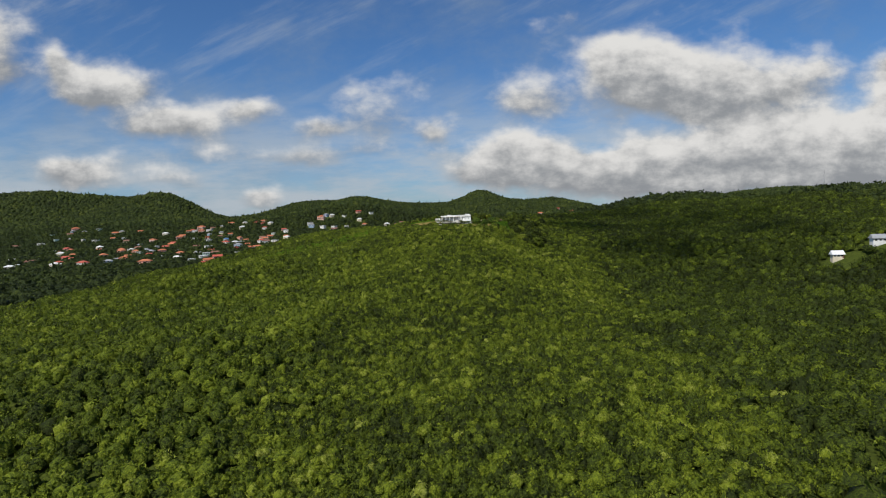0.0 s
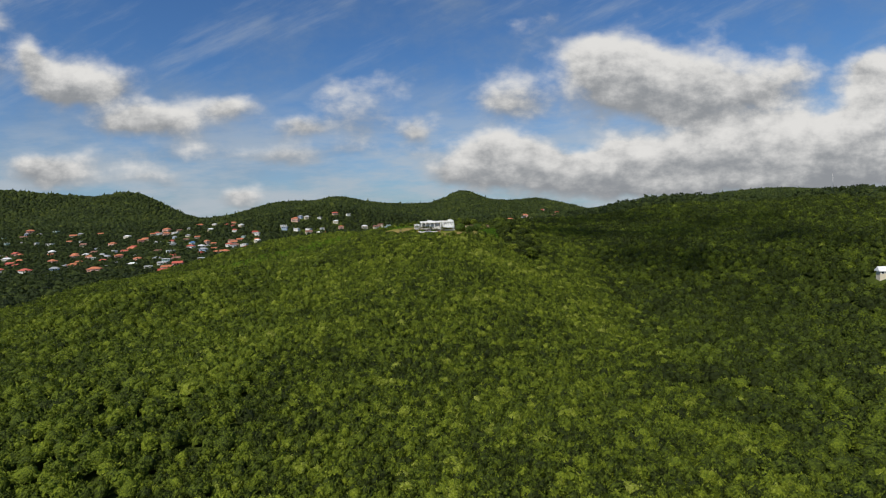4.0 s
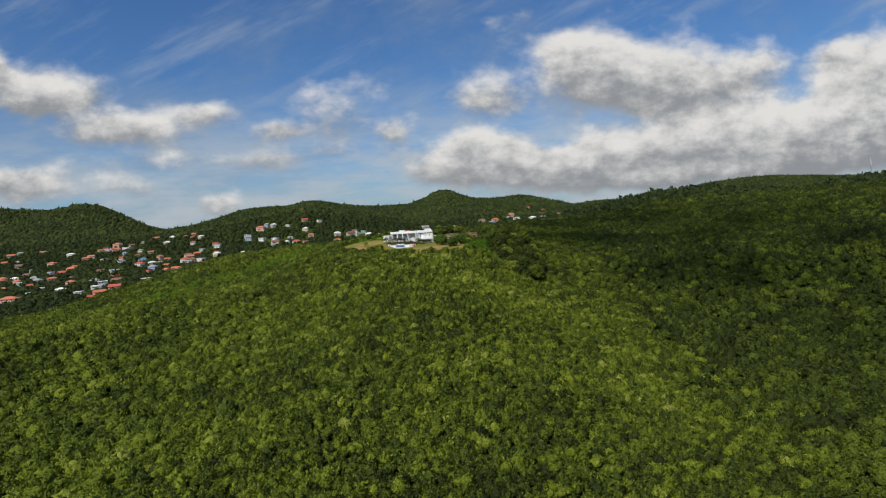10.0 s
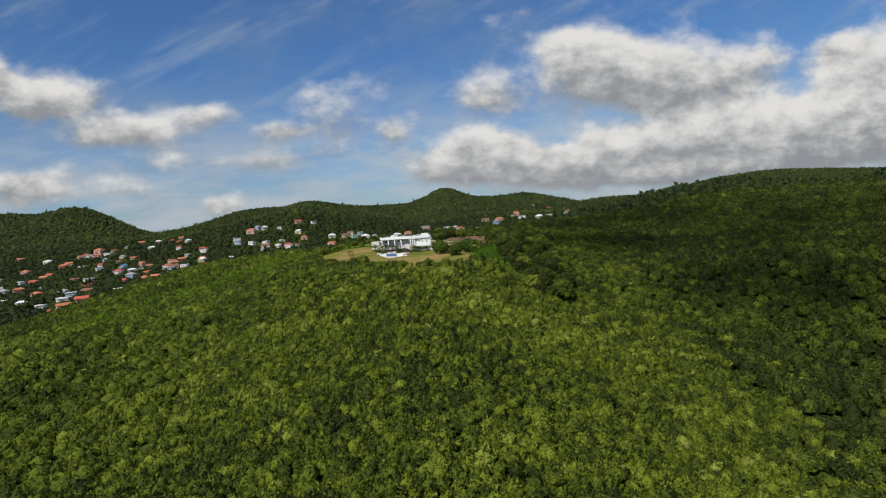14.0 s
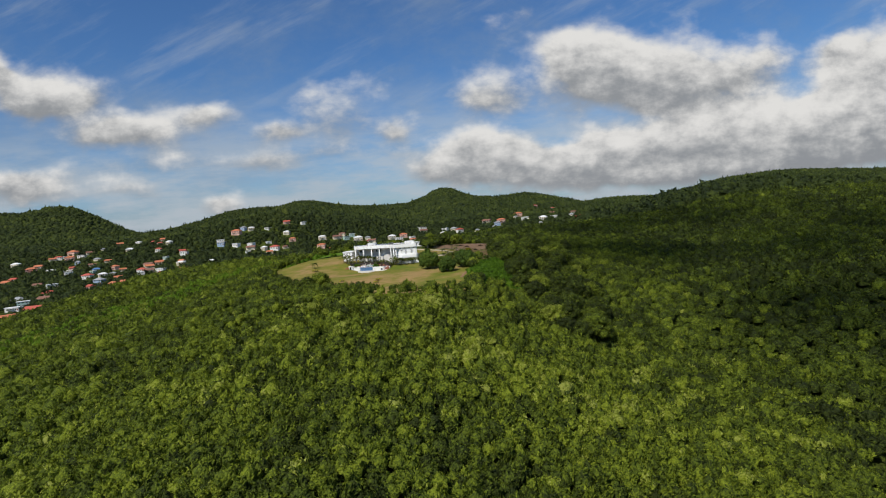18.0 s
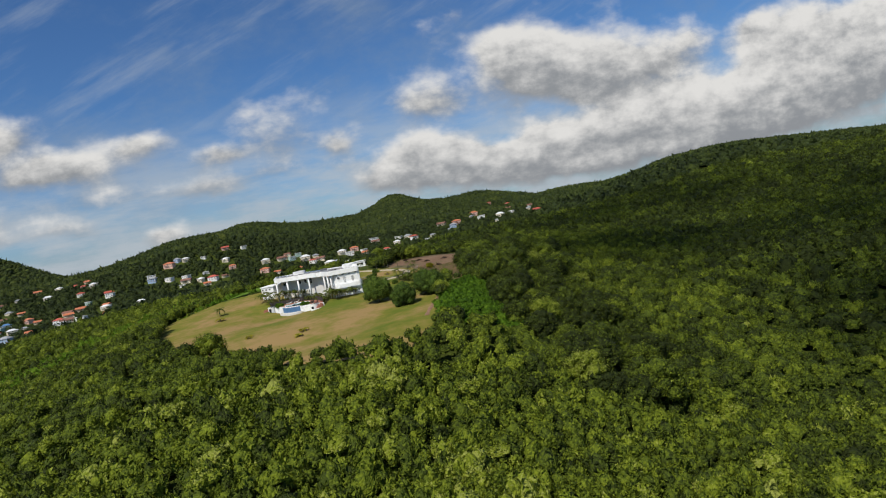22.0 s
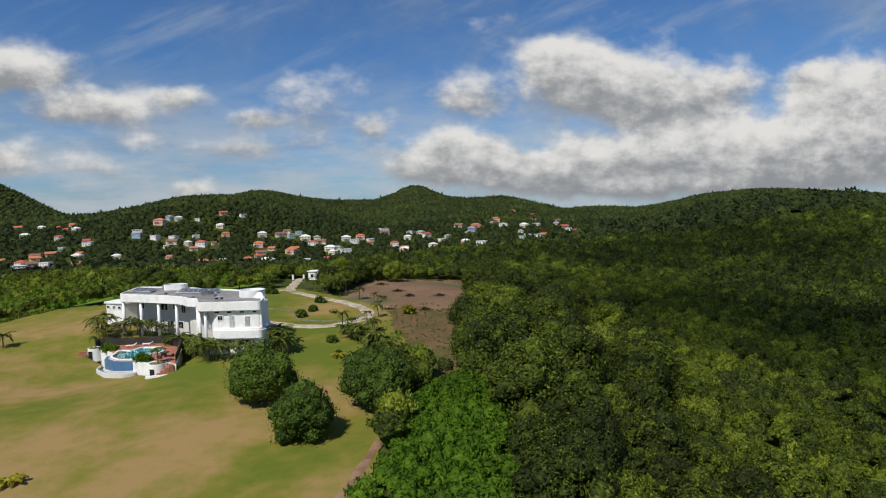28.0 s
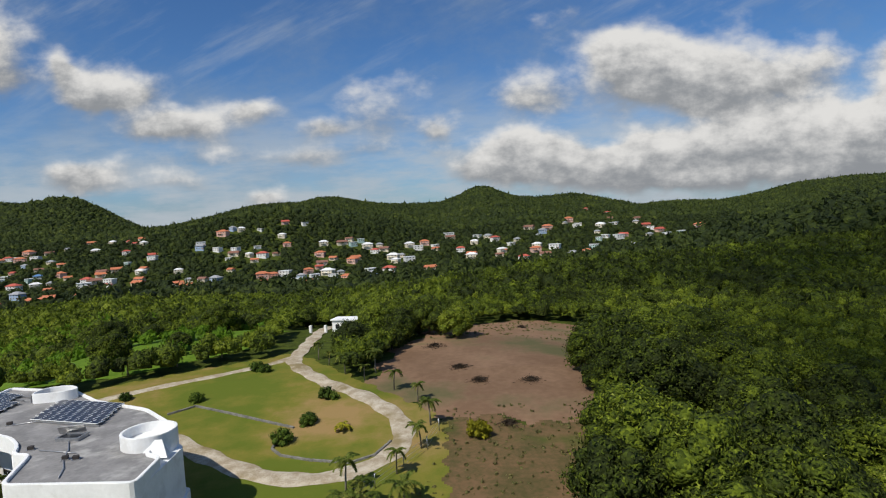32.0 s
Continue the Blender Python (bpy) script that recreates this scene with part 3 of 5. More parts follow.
def plant(name, spots, radius, models, rng, mat, label, category="forest", sink=0.35, mean=0.42, spread=0.13, tall=(0.7, 1.25)):
    """One joined sheet of crowns: spots of x, y, z; radius of each."""
    which = rng.integers(len(models), size=len(spots))
    turn = rng.uniform(0, 2 * np.pi, len(spots))
    tall = rng.uniform(*tall, len(spots))
    tone = np.clip(rng.normal(mean, spread, len(spots)), 0, 0.85) + 0.22 * (rng.uniform(0, 1, len(spots)) < 0.03)
    allv, allf, allt, n = [], [], [], 0
    for k, (v, f, own) in enumerate(models):
        pick = np.flatnonzero(which == k)
        if not len(pick):
            continue
        c, s = np.cos(turn[pick])[:, None], np.sin(turn[pick])[:, None]
        r = radius[pick][:, None]
        x = (v[:, 0] * c - v[:, 1] * s) * r + spots[pick, 0:1]
        y = (v[:, 0] * s + v[:, 1] * c) * r + spots[pick, 1:2]
        z = v[:, 2] * r * tall[pick][:, None] + spots[pick, 2:3] + r * sink
        allv.append(np.stack([x, y, z], -1).reshape(-1, 3))
        allf.append((f[None] + (np.arange(len(pick)) * len(v))[:, None, None]).reshape(-1, 3) + n)
        allt.append((tone[pick][:, None] + own[None]).ravel())
        n += len(pick) * len(v)
    me = mesh_of(name, np.concatenate(allv), np.concatenate(allf), [mat], True, np.concatenate(allt))
    return tagged(new(name, me), label, category, kind="stuff")


def scatter(rng, x0, x1, y0, y1, gap):
    xs, ys = np.arange(x0, x1, gap), np.arange(y0, y1, gap * 0.87)
    gx, gy = np.meshgrid(xs, ys)
    gx = gx + (np.arange(len(ys)) % 2)[:, None] * gap / 2
    gx, gy = gx + rng.uniform(-0.48, 0.48, gx.shape) * gap, gy + rng.uniform(-0.48, 0.48, gx.shape) * gap
    return gx.ravel(), gy.ravel()


def in_sight(x, y):
    return np.abs(x - 10) < 60 + 0.82 * np.maximum(y, 0)


def near_zone(x, y):
    wobble = 16 * np.sin(0.21 * y + 0.13 * x) * np.sin(0.17 * y - 0.07 * x) + 9 * np.sin(0.53 * y)
    return (np.abs(x - 0.05 * y) < 62 + 0.09 * y + wobble) & (y > 95) & (y < 690)


def mid_zone(x, y):
    return (x > -340) & (x < 430) & (y > 95) & (y < 780) & in_sight(x, y)


def near_house(x, y):
    hit = np.zeros(np.shape(x), bool)
    for hx, hy in TOWN + OUTLIERS:
        hit |= (np.abs(x - hx) < 10) & (y - hy > -24) & (y - hy < 9)
    return hit


BELT = [(56, 470), (53, 500), (54, 530), (52.5, 546), (54, 560), (56.5, 574), (60.5, 590), (65, 606), (70, 624), (80, 640), (100, 640), (96, 590), (90, 540), (80, 500), (76, 466)]
VINES = [(37, 500), (38, 512), (41, 524), (44, 536), (50, 542), (58, 532), (56, 508), (54, 494)]
CLEAR += [BELT, VINES, MEADOW]
rng = np.random.default_rng(11)
SCRUB_CROWNS = [crown(rng, 2, 1, 52, 0.34, 1.05, 0.8) for _ in range(12)]
TREE_CROWNS = [crown(rng, 5, 1, 190, 0.14, 0.95, 0.66) for _ in range(8)]
MID = [crown(rng, 2, 1, 48, 0.30, 0.95, 0.78) for _ in range(8)]
VINE_CROWNS = [crown(rng, 3, 1, 70, 0.22) for _ in range(5)]
FAR = [crown(rng, 1, 1, 10, 0.5, 0.8, 0.85) for _ in range(6)]
DISTANT = [crown(rng, 1, 0, 4, 0.5, 0.85, 0.9) for _ in range(6)]
x, y = scatter(rng, -120, 190, 95, 480, 1.95)
ok = near_zone(x, y) & ~open_ground(x, y)
x, y = x[ok], y[ok]
for name, side, label, mean in (("scrub_forest", y < 330, "dense low tropical scrub forest in yellowish greens", 0.50), ("upper_scrub", y >= 330, "dense low scrub forest near the crest in deeper greens", 0.28)):
    px, py = x[side], y[side]
    plant(name, np.stack([px, py, land(px, py) + 0.8], -1), rng.choice((0.95, 1.15, 1.35, 1.6, 1.95), len(px)) * rng.uniform(0.85, 1.15, len(px)), SCRUB_CROWNS, rng, LEAF, label, mean=mean, spread=0.18, tall=(0.95, 1.35))
x, y = scatter(rng, -120, 190, 95, 480, 9.5)
ok = near_zone(x, y) & ~open_ground(x, y)
x, y = x[ok], y[ok]
plant("taller_scrub", np.stack([x, y, land(x, y) + 1.3], -1), rng.uniform(1.8, 2.9, len(x)), TREE_CROWNS, rng, LEAF, "rounded taller trees standing out of the scrub", spread=0.16, mean=0.44, tall=(0.8, 1.15))
x, y = scatter(rng, -170, 240, 480, 690, 3.2)
ok = near_zone(x, y) & ~open_ground(x, y)
x, y = x[ok], y[ok]
plant("forest", np.stack([x, y, land(x, y) + 1.6], -1), rng.uniform(1.4, 2.9, len(x)), TREE_CROWNS, rng, LEAF, "dense mixed green tropical forest round the villa grounds", mean=0.17, spread=0.17, tall=(0.8, 1.4))
# the sunlit strip on the brow, painted with brighter leaves
x, y = scatter(rng, -190, -60, 540, 745, 2.8)
ok = (off_line([(-166, 556), (-152, 620), (-131, 666), (-112, 695), (-80, 726)], x, y) < 12 + 5 * np.sin(0.3 * x + 0.2 * y)) & ~open_ground(x, y)
x, y = x[ok], y[ok]
plant("lime_scrub", np.stack([x, y, land(x, y) + 2.2], -1), rng.uniform(1.3, 2.3, len(x)), SCRUB_CROWNS, rng, VINE_LEAF, "scrub along the brow of the spur, its sunlight painted as bright lime green", mean=0.8, tall=(0.8, 1.2))
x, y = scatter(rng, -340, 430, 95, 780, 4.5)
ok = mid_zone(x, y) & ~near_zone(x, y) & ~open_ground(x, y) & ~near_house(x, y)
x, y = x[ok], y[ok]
# right-hand slope: lower mean for darker trees, with the slope's shade painted in
for name, side, label, mean in (("woodland", x < 0.06 * y, "dense sunlit green forest on the valley side", 0.28), ("dark_woodland", x >= 0.06 * y, "dense deep green forest on the long hillside, tone lowered further for its shade", 0.24)):
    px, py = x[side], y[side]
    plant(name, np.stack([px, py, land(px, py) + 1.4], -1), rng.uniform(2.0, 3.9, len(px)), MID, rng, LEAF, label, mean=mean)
x, y = scatter(rng, -1350, 1350, 100, 1500, 9.0)
ok = ~mid_zone(x, y) & (np.abs(x) < 140 + 0.80 * y) & ~near_house(x, y)
x, y = x[ok], y[ok]
plant("valley_woods", np.stack([x, y, land(x, y) + 0.8], -1), rng.uniform(3.6, 6.6, len(x)), FAR, rng, FAR_LEAF, "dark green trees between the houses of the town")
x, y = scatter(rng, -300, 330, -260, 100, 11.0)
plant("spur_woods", np.stack([x, y, land(x, y) + 0.8], -1), rng.uniform(4.6, 7.6, len(x)), FAR, rng, LEAF, "green forest over the lower end of the spur")
x, y = scatter(rng, -2300, 2300, 1500, 2760, 13.5)
ok = (np.abs(x) < 140 + 0.80 * y) & ~near_house(x, y)
x, y = x[ok], y[ok]
plant("far_woods", np.stack([x, y, land(x, y) - 1.5], -1), rng.uniform(5.5, 9.5, len(x)), DISTANT, rng, FAR_LEAF, "distant wooded hills behind the town")
x, y = scatter(rng, 50, 112, 464, 642, 3.4)
ok = inside(BELT, x, y) & ~inside(GAP, x, y)
x, y = x[ok], y[ok]
plant("undergrowth", np.stack([x, y, land(x, y) + 0.6], -1), rng.uniform(1.5, 2.6, len(x)), SCRUB_CROWNS, rng, LEAF, "tangled green undergrowth between the forest trees", "undergrowth", mean=0.2)
x, y = scatter(rng, 36, 58, 490, 544, 1.5)
ok = inside(VINES, x, y)
x, y = x[ok], y[ok]
plant("vine_thicket", np.stack([x, y, land(x, y) + 0.5], -1), rng.uniform(0.9, 1.7, len(x)), VINE_CROWNS, rng, VINE_LEAF, "bright green creepers smothering low bushes beside the lawn", "creepers", mean=0.55)
x, y = scatter(rng, -86, 10, 604, 668, 5.2)
ok = inside(MEADOW, x, y) & (rng.uniform(0, 1, len(x)) < 0.4)
x, y = x[ok], y[ok]
plant("meadow_shrubs", np.stack([x, y, land(x, y) + 0.3], -1), rng.uniform(0.9, 2.3, len(x)), SCRUB_CROWNS, rng, VINE_LEAF, "scattered low green shrubs in the meadow", "shrubs", mean=0.6)
TUFTS = [crown(rng, 1, 1, 12, 0.5, 0.6, 0.45) for _ in range(6)]
x, y = scatter(rng, 34, 80, 543, 660, 0.95)
clump = np.sin(0.9 * x + 1.3 * np.sin(0.5 * y)) * np.sin(0.8 * y + 1.1 * np.sin(0.6 * x))
ok = (inside(ROUGH, x, y) | (inside(FIELD, x, y) & ((y > 628) | (y < 592)) & (clump > 0.1))) & (rng.uniform(0, 1, len(x)) < 0.62 + 0.4 * clump)
x, y = x[ok], y[ok]
plant("dry_weeds", np.stack([x, y, land(x, y) - 0.02], -1), rng.uniform(0.12, 0.42, len(x)), TUFTS, rng, DRY_LEAF, "low dead weeds and grass tufts on rough ground", "weeds")
x, y = scatter(rng, 38, 80, 543, 606, 3.6)
ok = inside(ROUGH, x, y) & (rng.uniform(0, 1, len(x)) < 0.06 + 0.5 * (x > 61))
x, y = x[ok], y[ok]
plant("rough_shrubs", np.stack([x, y, land(x, y) + 0.1], -1), rng.uniform(0.6, 1.7, len(x)), SCRUB_CROWNS, rng, LEAF, "low green shrubs springing up on rough ground", "shrubs", mean=0.45)


# ---- building parts ----
def part(name, bm, mat, parent, label=""):
    """Links a bmesh or a mesh as one part under a thing."""
    if isinstance(bm, bmesh.types.BMesh):
        me = bpy.data.meshes.new(name)
        bmesh.ops.recalc_face_normals(bm, faces=bm.faces)
        bm.to_mesh(me)
        bm.free()
    else:
        me = bm
    if not me.materials:
        me.materials.append(mat)
    ob = new(name, me)
    ob.parent = parent
    return tagged(ob, label)


def thing(name, at, label, category, group=""):
    ob = new(name)
    ob.empty_display_size = 0.5
    ob.location = at
    return tagged(ob, label, category, group)


def block(size, at=(0, 0, 0), turn=0.0, bevel=0.0, bm=None, tip=(0, 0)):
    """A box on its middle point, with softened edges."""
    own = bm or bmesh.new()
    made = bmesh.ops.create_cube(own, size=1.0)["verts"]
    m = pose(*at, tip[0], tip[1], turn) @ Matrix.Diagonal((*size, 1))
    bmesh.ops.transform(own, matrix=m, verts=made)
    if bevel:
        edges = list({e for v in made for e in v.link_edges})
        bmesh.ops.bevel(own, geom=edges, offset=bevel, segments=2, affect="EDGES", profile=0.6)
    return own


def prism(poly, z0, z1, inner=None, bevel=0.0):
    """A polygon raised from z0 to z1, hollow where an inner polygon of as many points is given."""
    bm = bmesh.new()
    rings = []
    for pts in (poly, inner) if inner else (poly,):
        rings.append([[bm.verts.new((px, py, z)) for px, py in pts] for z in (z0, z1)])
    n = len(poly)
    for low, high in rings:
        for i in range(n):
            j = (i + 1) % n
            bm.faces.new((low[i], low[j], high[j], high[i]))
    if inner:
        for k in (0, 1):
            for i in range(n):
                j = (i + 1) % n
                bm.faces.new((rings[0][k][i], rings[0][k][j], rings[1][k][j], rings[1][k][i]))
    else:
        bm.faces.new(rings[0][1])
        bm.faces.new(rings[0][0])
    bmesh.ops.recalc_face_normals(bm, faces=bm.faces)
    if bevel:
        bmesh.ops.bevel(bm, geom=[e for e in bm.edges if e.calc_face_angle(0) > 0.6], offset=bevel, segments=2, affect="EDGES")
    return bm


def shrink(poly, d):
    """The polygon (anticlockwise) moved inwards by d."""
    out = []
    for i, (px, py) in enumerate(poly):
        a, b = Vector(poly[i - 1]), Vector(poly[(i + 1) % len(poly)])
        p = Vector((px, py))
        u, w = (p - a).normalized(), (b - p).normalized()
        nu, nw = Vector((-u.y, u.x)), Vector((-w.y, w.x))
        m = (nu + nw).normalized()
        out.append(tuple(p + m * d / max(0.35, m.dot(nu))))
    return out


def rounded(poly, r, steps=5):
    """The polygon with its corners rounded."""
    out = []
    for i, q in enumerate(poly):
        p, a, b = Vector(q), Vector(poly[i - 1]), Vector(poly[(i + 1) % len(poly)])
        s, e = p + (a - p).normalized() * min(r, (a - p).length * 0.45), p + (b - p).normalized() * min(r, (b - p).length * 0.45)
        for k in range(steps + 1):
            t = k / steps
            out.append(tuple(s * (1 - t) ** 2 + p * 2 * t * (1 - t) + e * t * t))
    return out


def ring(cx, cy, r, n=32, a0=0, a1=360):
    return [(cx + r * math.cos(radians(a0 + (a1 - a0) * k / n)), cy + r * math.sin(radians(a0 + (a1 - a0) * k / n))) for k in range(n if a1 - a0 == 360 else n + 1)]


def tube(points, radii, sides=8):
    """A tapered tube through points."""
    bm = bmesh.new()
    rows = []
    for i, p in enumerate(points):
        p = Vector(p)
        d = (Vector(points[min(i + 1, len(points) - 1)]) - Vector(points[max(i - 1, 0)])).normalized()
        u = d.orthogonal().normalized()
        w = d.cross(u)
        rows.append([bm.verts.new(p + (u * math.cos(2 * math.pi * k / sides) + w * math.sin(2 * math.pi * k / sides)) * radii[i]) for k in range(sides)])
    for a, b in zip(rows, rows[1:]):
        for k in range(sides):
            bm.faces.new((a[k], a[(k + 1) % sides], b[(k + 1) % sides], b[k]))
    bm.faces.new(rows[-1])
    bm.faces.new(rows[0][::-1])
    for f in bm.faces:
        f.smooth = True
    return bm


# ---- the white villa ----
VX, VY, VZ = 6.0, 573.0, 92.2
villa = thing("villa", (VX, VY, VZ), "two-storey white modern villa with flat roof and tall columns", "house")


def here(poly):
    return [(px - VX, py - VY) for px, py in poly]


ROOF = [(-7.5, 577.4), (4.4, 571.3), (6.4, 569.4), (7.6, 567.3), (9.0, 567.2), (11.0, 561.6), (21.0, 560.8), (20.6, 565.4), (18.9, 566.2), (19.6, 568.5), (18.2, 572.5), (13.2, 577.6), (6.0, 581.4), (1.2, 585.6), (-8.4, 588.6)]
OUTLINE = rounded(here(ROOF), 0.8, 4)
part("roof", prism(OUTLINE, 6.55, 7.72), DECK, villa, "weathered grey screeded flat roof")
part("roof_fascia", prism(shrink(OUTLINE, -0.06), 6.5, 7.95, shrink(OUTLINE, 0.24), 0.04), WHITE, villa, "smooth white fascia and parapet")
# left wing behind the columns
WING = [(-5.6, 580.0), (5.6, 574.0), (8.6, 570.2), (12.5, 570.2), (12.4, 577.0), (5.6, 580.8), (0.8, 584.9), (-6.6, 587.6)]
# the porch's shade is put into this wall's colour
part("wing_wall", prism(here(WING), -0.6, 6.56), GREY_AND_SHADED, villa, "porch wall with the roof's shade painted in as pale grey")
ALONG = Vector((0.894, -0.448, 0))
for k, u in enumerate((0.4, 4.6, 8.8, 12.9)):
    p = Vector((-7.3, 577.75, 0)) + ALONG * u
    part("column", tube([(p.x - VX, p.y - VY, -0.5), (p.x - VX, p.y - VY, 6.52)], [0.27, 0.27], 20), WHITE, villa)
for px, py in ((10.9, 562.6), (11.9, 562.3), (9.6, 566.0)):
    part("column", tube([(px - VX, py - VY, -0.5), (px - VX, py - VY, 6.52)], [0.24, 0.24], 20), WHITE, villa)


def window(at, facing, w, h, panes=2, frame_mat=WHITE):
    """A window set in a wall: at its middle, facing as degrees from +x, with frame, bars and panes."""
    x, y, z = at
    win = part("window", block((0.10, w + 0.16, h + 0.16), (x - VX, y - VY, z - VZ), facing, 0.02), frame_mat, villa)
    c, s = math.cos(radians(facing)), math.sin(radians(facing))
    for i in range(panes):
        off = (i + 0.5) / panes * w - w / 2
        part("pane", block((0.05, w / panes - 0.07, h - 0.06), (x - VX - s * off + c * 0.045, y - VY + c * off + s * 0.045, z - VZ), facing), GLASS, win, "dark glass")
    return win


FRONT = math.degrees(math.atan2(-0.882, -0.472))
for u, z, w, h in ((1.3, 97.6, 1.3, 1.2), (7.0, 97.6, 1.6, 1.3), (9.6, 97.7, 0.9, 1.2), (11.6, 97.5, 1.0, 1.8), (1.0, 94.6, 1.2, 0.9), (5.4, 94.6, 1.6, 0.6), (8.2, 94.4, 1.2, 1.2), (10.8, 94.4, 1.2, 1.2)):
    q = Vector((-5.6, 580.0, 0)) + Vector((0.882, -0.472, 0)) * u
    window((q.x - 0.472 * 0.04, q.y - 0.882 * 0.04, z), FRONT, w, h)
# end block with its bulging band over the garage
END = [(10.0, 569.4), (12.3, 563.4), (13.6, 562.0), (20.9, 561.3), (20.3, 566.0), (19.4, 570.0), (13.0, 572.0)]
END_R = rounded(here(END), 0.7, 4)
part("end_wall", prism(END_R, 3.2, 6.56), WHITE, villa, "white rendered end wall")
BAND = [(11.9, 566.0), (12.9, 562.2), (14.2, 561.3), (21.0, 560.5), (21.6, 562.5), (20.6, 570.0), (13.0, 570.5)]
part("bulging_band", prism(rounded(here(BAND), 0.9, 5), 1.75, 3.6, None, 0.3), WHITE, villa, "rounded white band jutting over the garage")
BASE = [(12.6, 566.5), (13.6, 563.2), (20.2, 562.6), (20.2, 570.0), (13.0, 571.0)]
part("garage_wall", prism(here(BASE), -0.6, 1.76), GREY_AND_SHADED, villa)
for px, w in ((15.0, 1.5), (17.2, 1.0), (18.6, 1.3)):
    window((px, 562.95 - 0.09 * (px - 15), 93.2), -95, w, 1.0)
part("plinth", block((9.0, 1.2, 0.9), (17.0 - VX, 561.9 - VY, -0.2), -5, 0.08), WHITE, villa)
for px, w in ((13.8, 0.8), (15.8, 0.8), (17.8, 0.7), (19.8, 0.6)):
    window((px, 561.93 - 0.096 * (px - 13.8), 98.42), -95.5, w, 0.32, 1)
window((14.3, 561.88, 97.5), -95.5, 0.8, 0.7, 2)
for px, top in ((16.1, 1.9), (18.6, 1.7)):
    q = px - VX, 561.70 - 0.096 * (px - 16.1) - VY
    rack = part("louvre", block((0.75, 0.06, top), (*q, 4.65), -5.5), WHITE, villa)
    for i in range(11):
        part("slat", block((0.70, 0.07, 0.05), (q[0], q[1] - 0.05, 4.65 - top / 2 + 0.12 + i * (top - 0.2) / 10), -5.5, tip=(35, 0)), STEEL, rack)
for k in range(3):
    q = Vector((10.45, 568.3)) + Vector((0.36, -0.93)) * (0.8 + 1.35 * k)
    window((q.x - 0.03, q.y - 0.01, 96.6), 201, 0.9, 2.2)
# round towers on the roof
TOWER = (18.0, 568.7)
part("round_tower", prism(ring(TOWER[0] - VX, TOWER[1] - VY, 2.15, 40), -0.6, 8.9, ring(TOWER[0] - VX, TOWER[1] - VY, 1.9, 40), 0.03), WHITE, villa, "white round stair tower open at the top")
part("tower_floor", prism(ring(TOWER[0] - VX, TOWER[1] - VY, 1.92, 40), 7.4, 8.1), WHITE, villa)
part("side_wall", prism(rounded(here([(18.6, 562.5), (21.0, 561.2), (20.6, 569.0), (18.6, 571.0)]), 0.5), -0.6, 7.2), WHITE, villa)
wedge = bmesh.new()
wv = [wedge.verts.new((px - VX, py - VY, z)) for px, py, z in ((18.5, 566.4, 7.4), (20.6, 566.2, 7.4), (18.6, 567.0, 7.4), (20.5, 567.0, 7.4), (18.6, 567.0, 8.6), (19.9, 567.0, 8.6))]
for f in ((0, 1, 5, 4), (0, 4, 2), (1, 3, 5), (2, 4, 5, 3), (0, 2, 3, 1)):
    wedge.faces.new([wv[i] for i in f])
part("sloping_buttress", wedge, WHITE, villa)
STAIR = rounded(here([(-1.6, 581.9), (1.9, 582.4), (2.9, 583.6), (1.0, 585.2), (-1.4, 584.6)]), 1.0, 5)
part("stair_housing", prism(STAIR, 7.3, 8.75, shrink(STAIR, 0.16), 0.02), WHITE, villa, "curved white parapet of the roof stair")
part("stair_door", block((0.12, 0.9, 1.2), (-1.75 - VX, 582.8 - VY, 8.0), 10, 0.02), STEEL, villa)
part("annex", prism(here([(-13.6, 585.6), (-9.2, 583.4), (-6.4, 586.0), (-7.4, 590.6), (-11.8, 591.0)]), -0.8, 5.2, None, 0.08), WHITE, villa, "low white side annex")
part("annex_roof", prism(here([(-13.9, 585.4), (-9.1, 583.0), (-6.2, 585.8), (-7.2, 591.0), (-12.0, 591.4)]), 5.2, 5.55, None, 0.05), WHITE, villa)
for u in (0.7, 2.2, 3.6):
    window((-13.6 + 0.894 * u - 0.03, 585.6 - 0.448 * u - 0.05, 96.7), -116.6, 0.7, 0.5)


# ---- on the villa's roof ----
def solar_array(corner, across, up, cols, rows, w, h, gone=()):
    a, b = Vector(across).normalized(), Vector(up).normalized()
    arr = thing("solar_array", (*corner, VZ + 7.72), "dark blue solar panels laid flat on the grey roof", "solar panels", "roof solar arrays")
    turn = math.degrees(math.atan2(a.y, a.x))
    for i in range(cols):
        for j in range(rows):
            if (i, j) in gone:
                continue
            c = a * (i + 0.5) * w + b * (j + 0.5) * h
            p = part("panel", block((w - 0.04, h - 0.04, 0.05), (c.x, c.y, 0.28), turn), WHITE, arr)
            for k in (-1, 1):
                q = c + a * k * w * 0.245
                part("cell_field", block((w * 0.44, h - 0.16, 0.02), (q.x, q.y, 0.306), turn), PANEL, p, "dark blue cells")
    for j in range(rows + 1):
        c = a * cols * w / 2 + b * j * h
        part("rail", block((cols * w, 0.06, 0.14), (c.x, c.y, 0.12), turn), STEEL, arr)
    return arr


solar_array((3.1, 575.9), (0.955, -0.297), (-0.20, 0.98), 4, 6, 2.05, 1.04)
solar_array((-7.2, 580.9), (0.91, -0.41), (-0.10, 0.99), 3, 5, 1.75, 1.08, ((2, 4), (2, 3)))
hatch = thing("roof_hatch", (10.2, 570.9, VZ + 7.72), "open roof hatch with a tilted lid on the screed", "hatch")
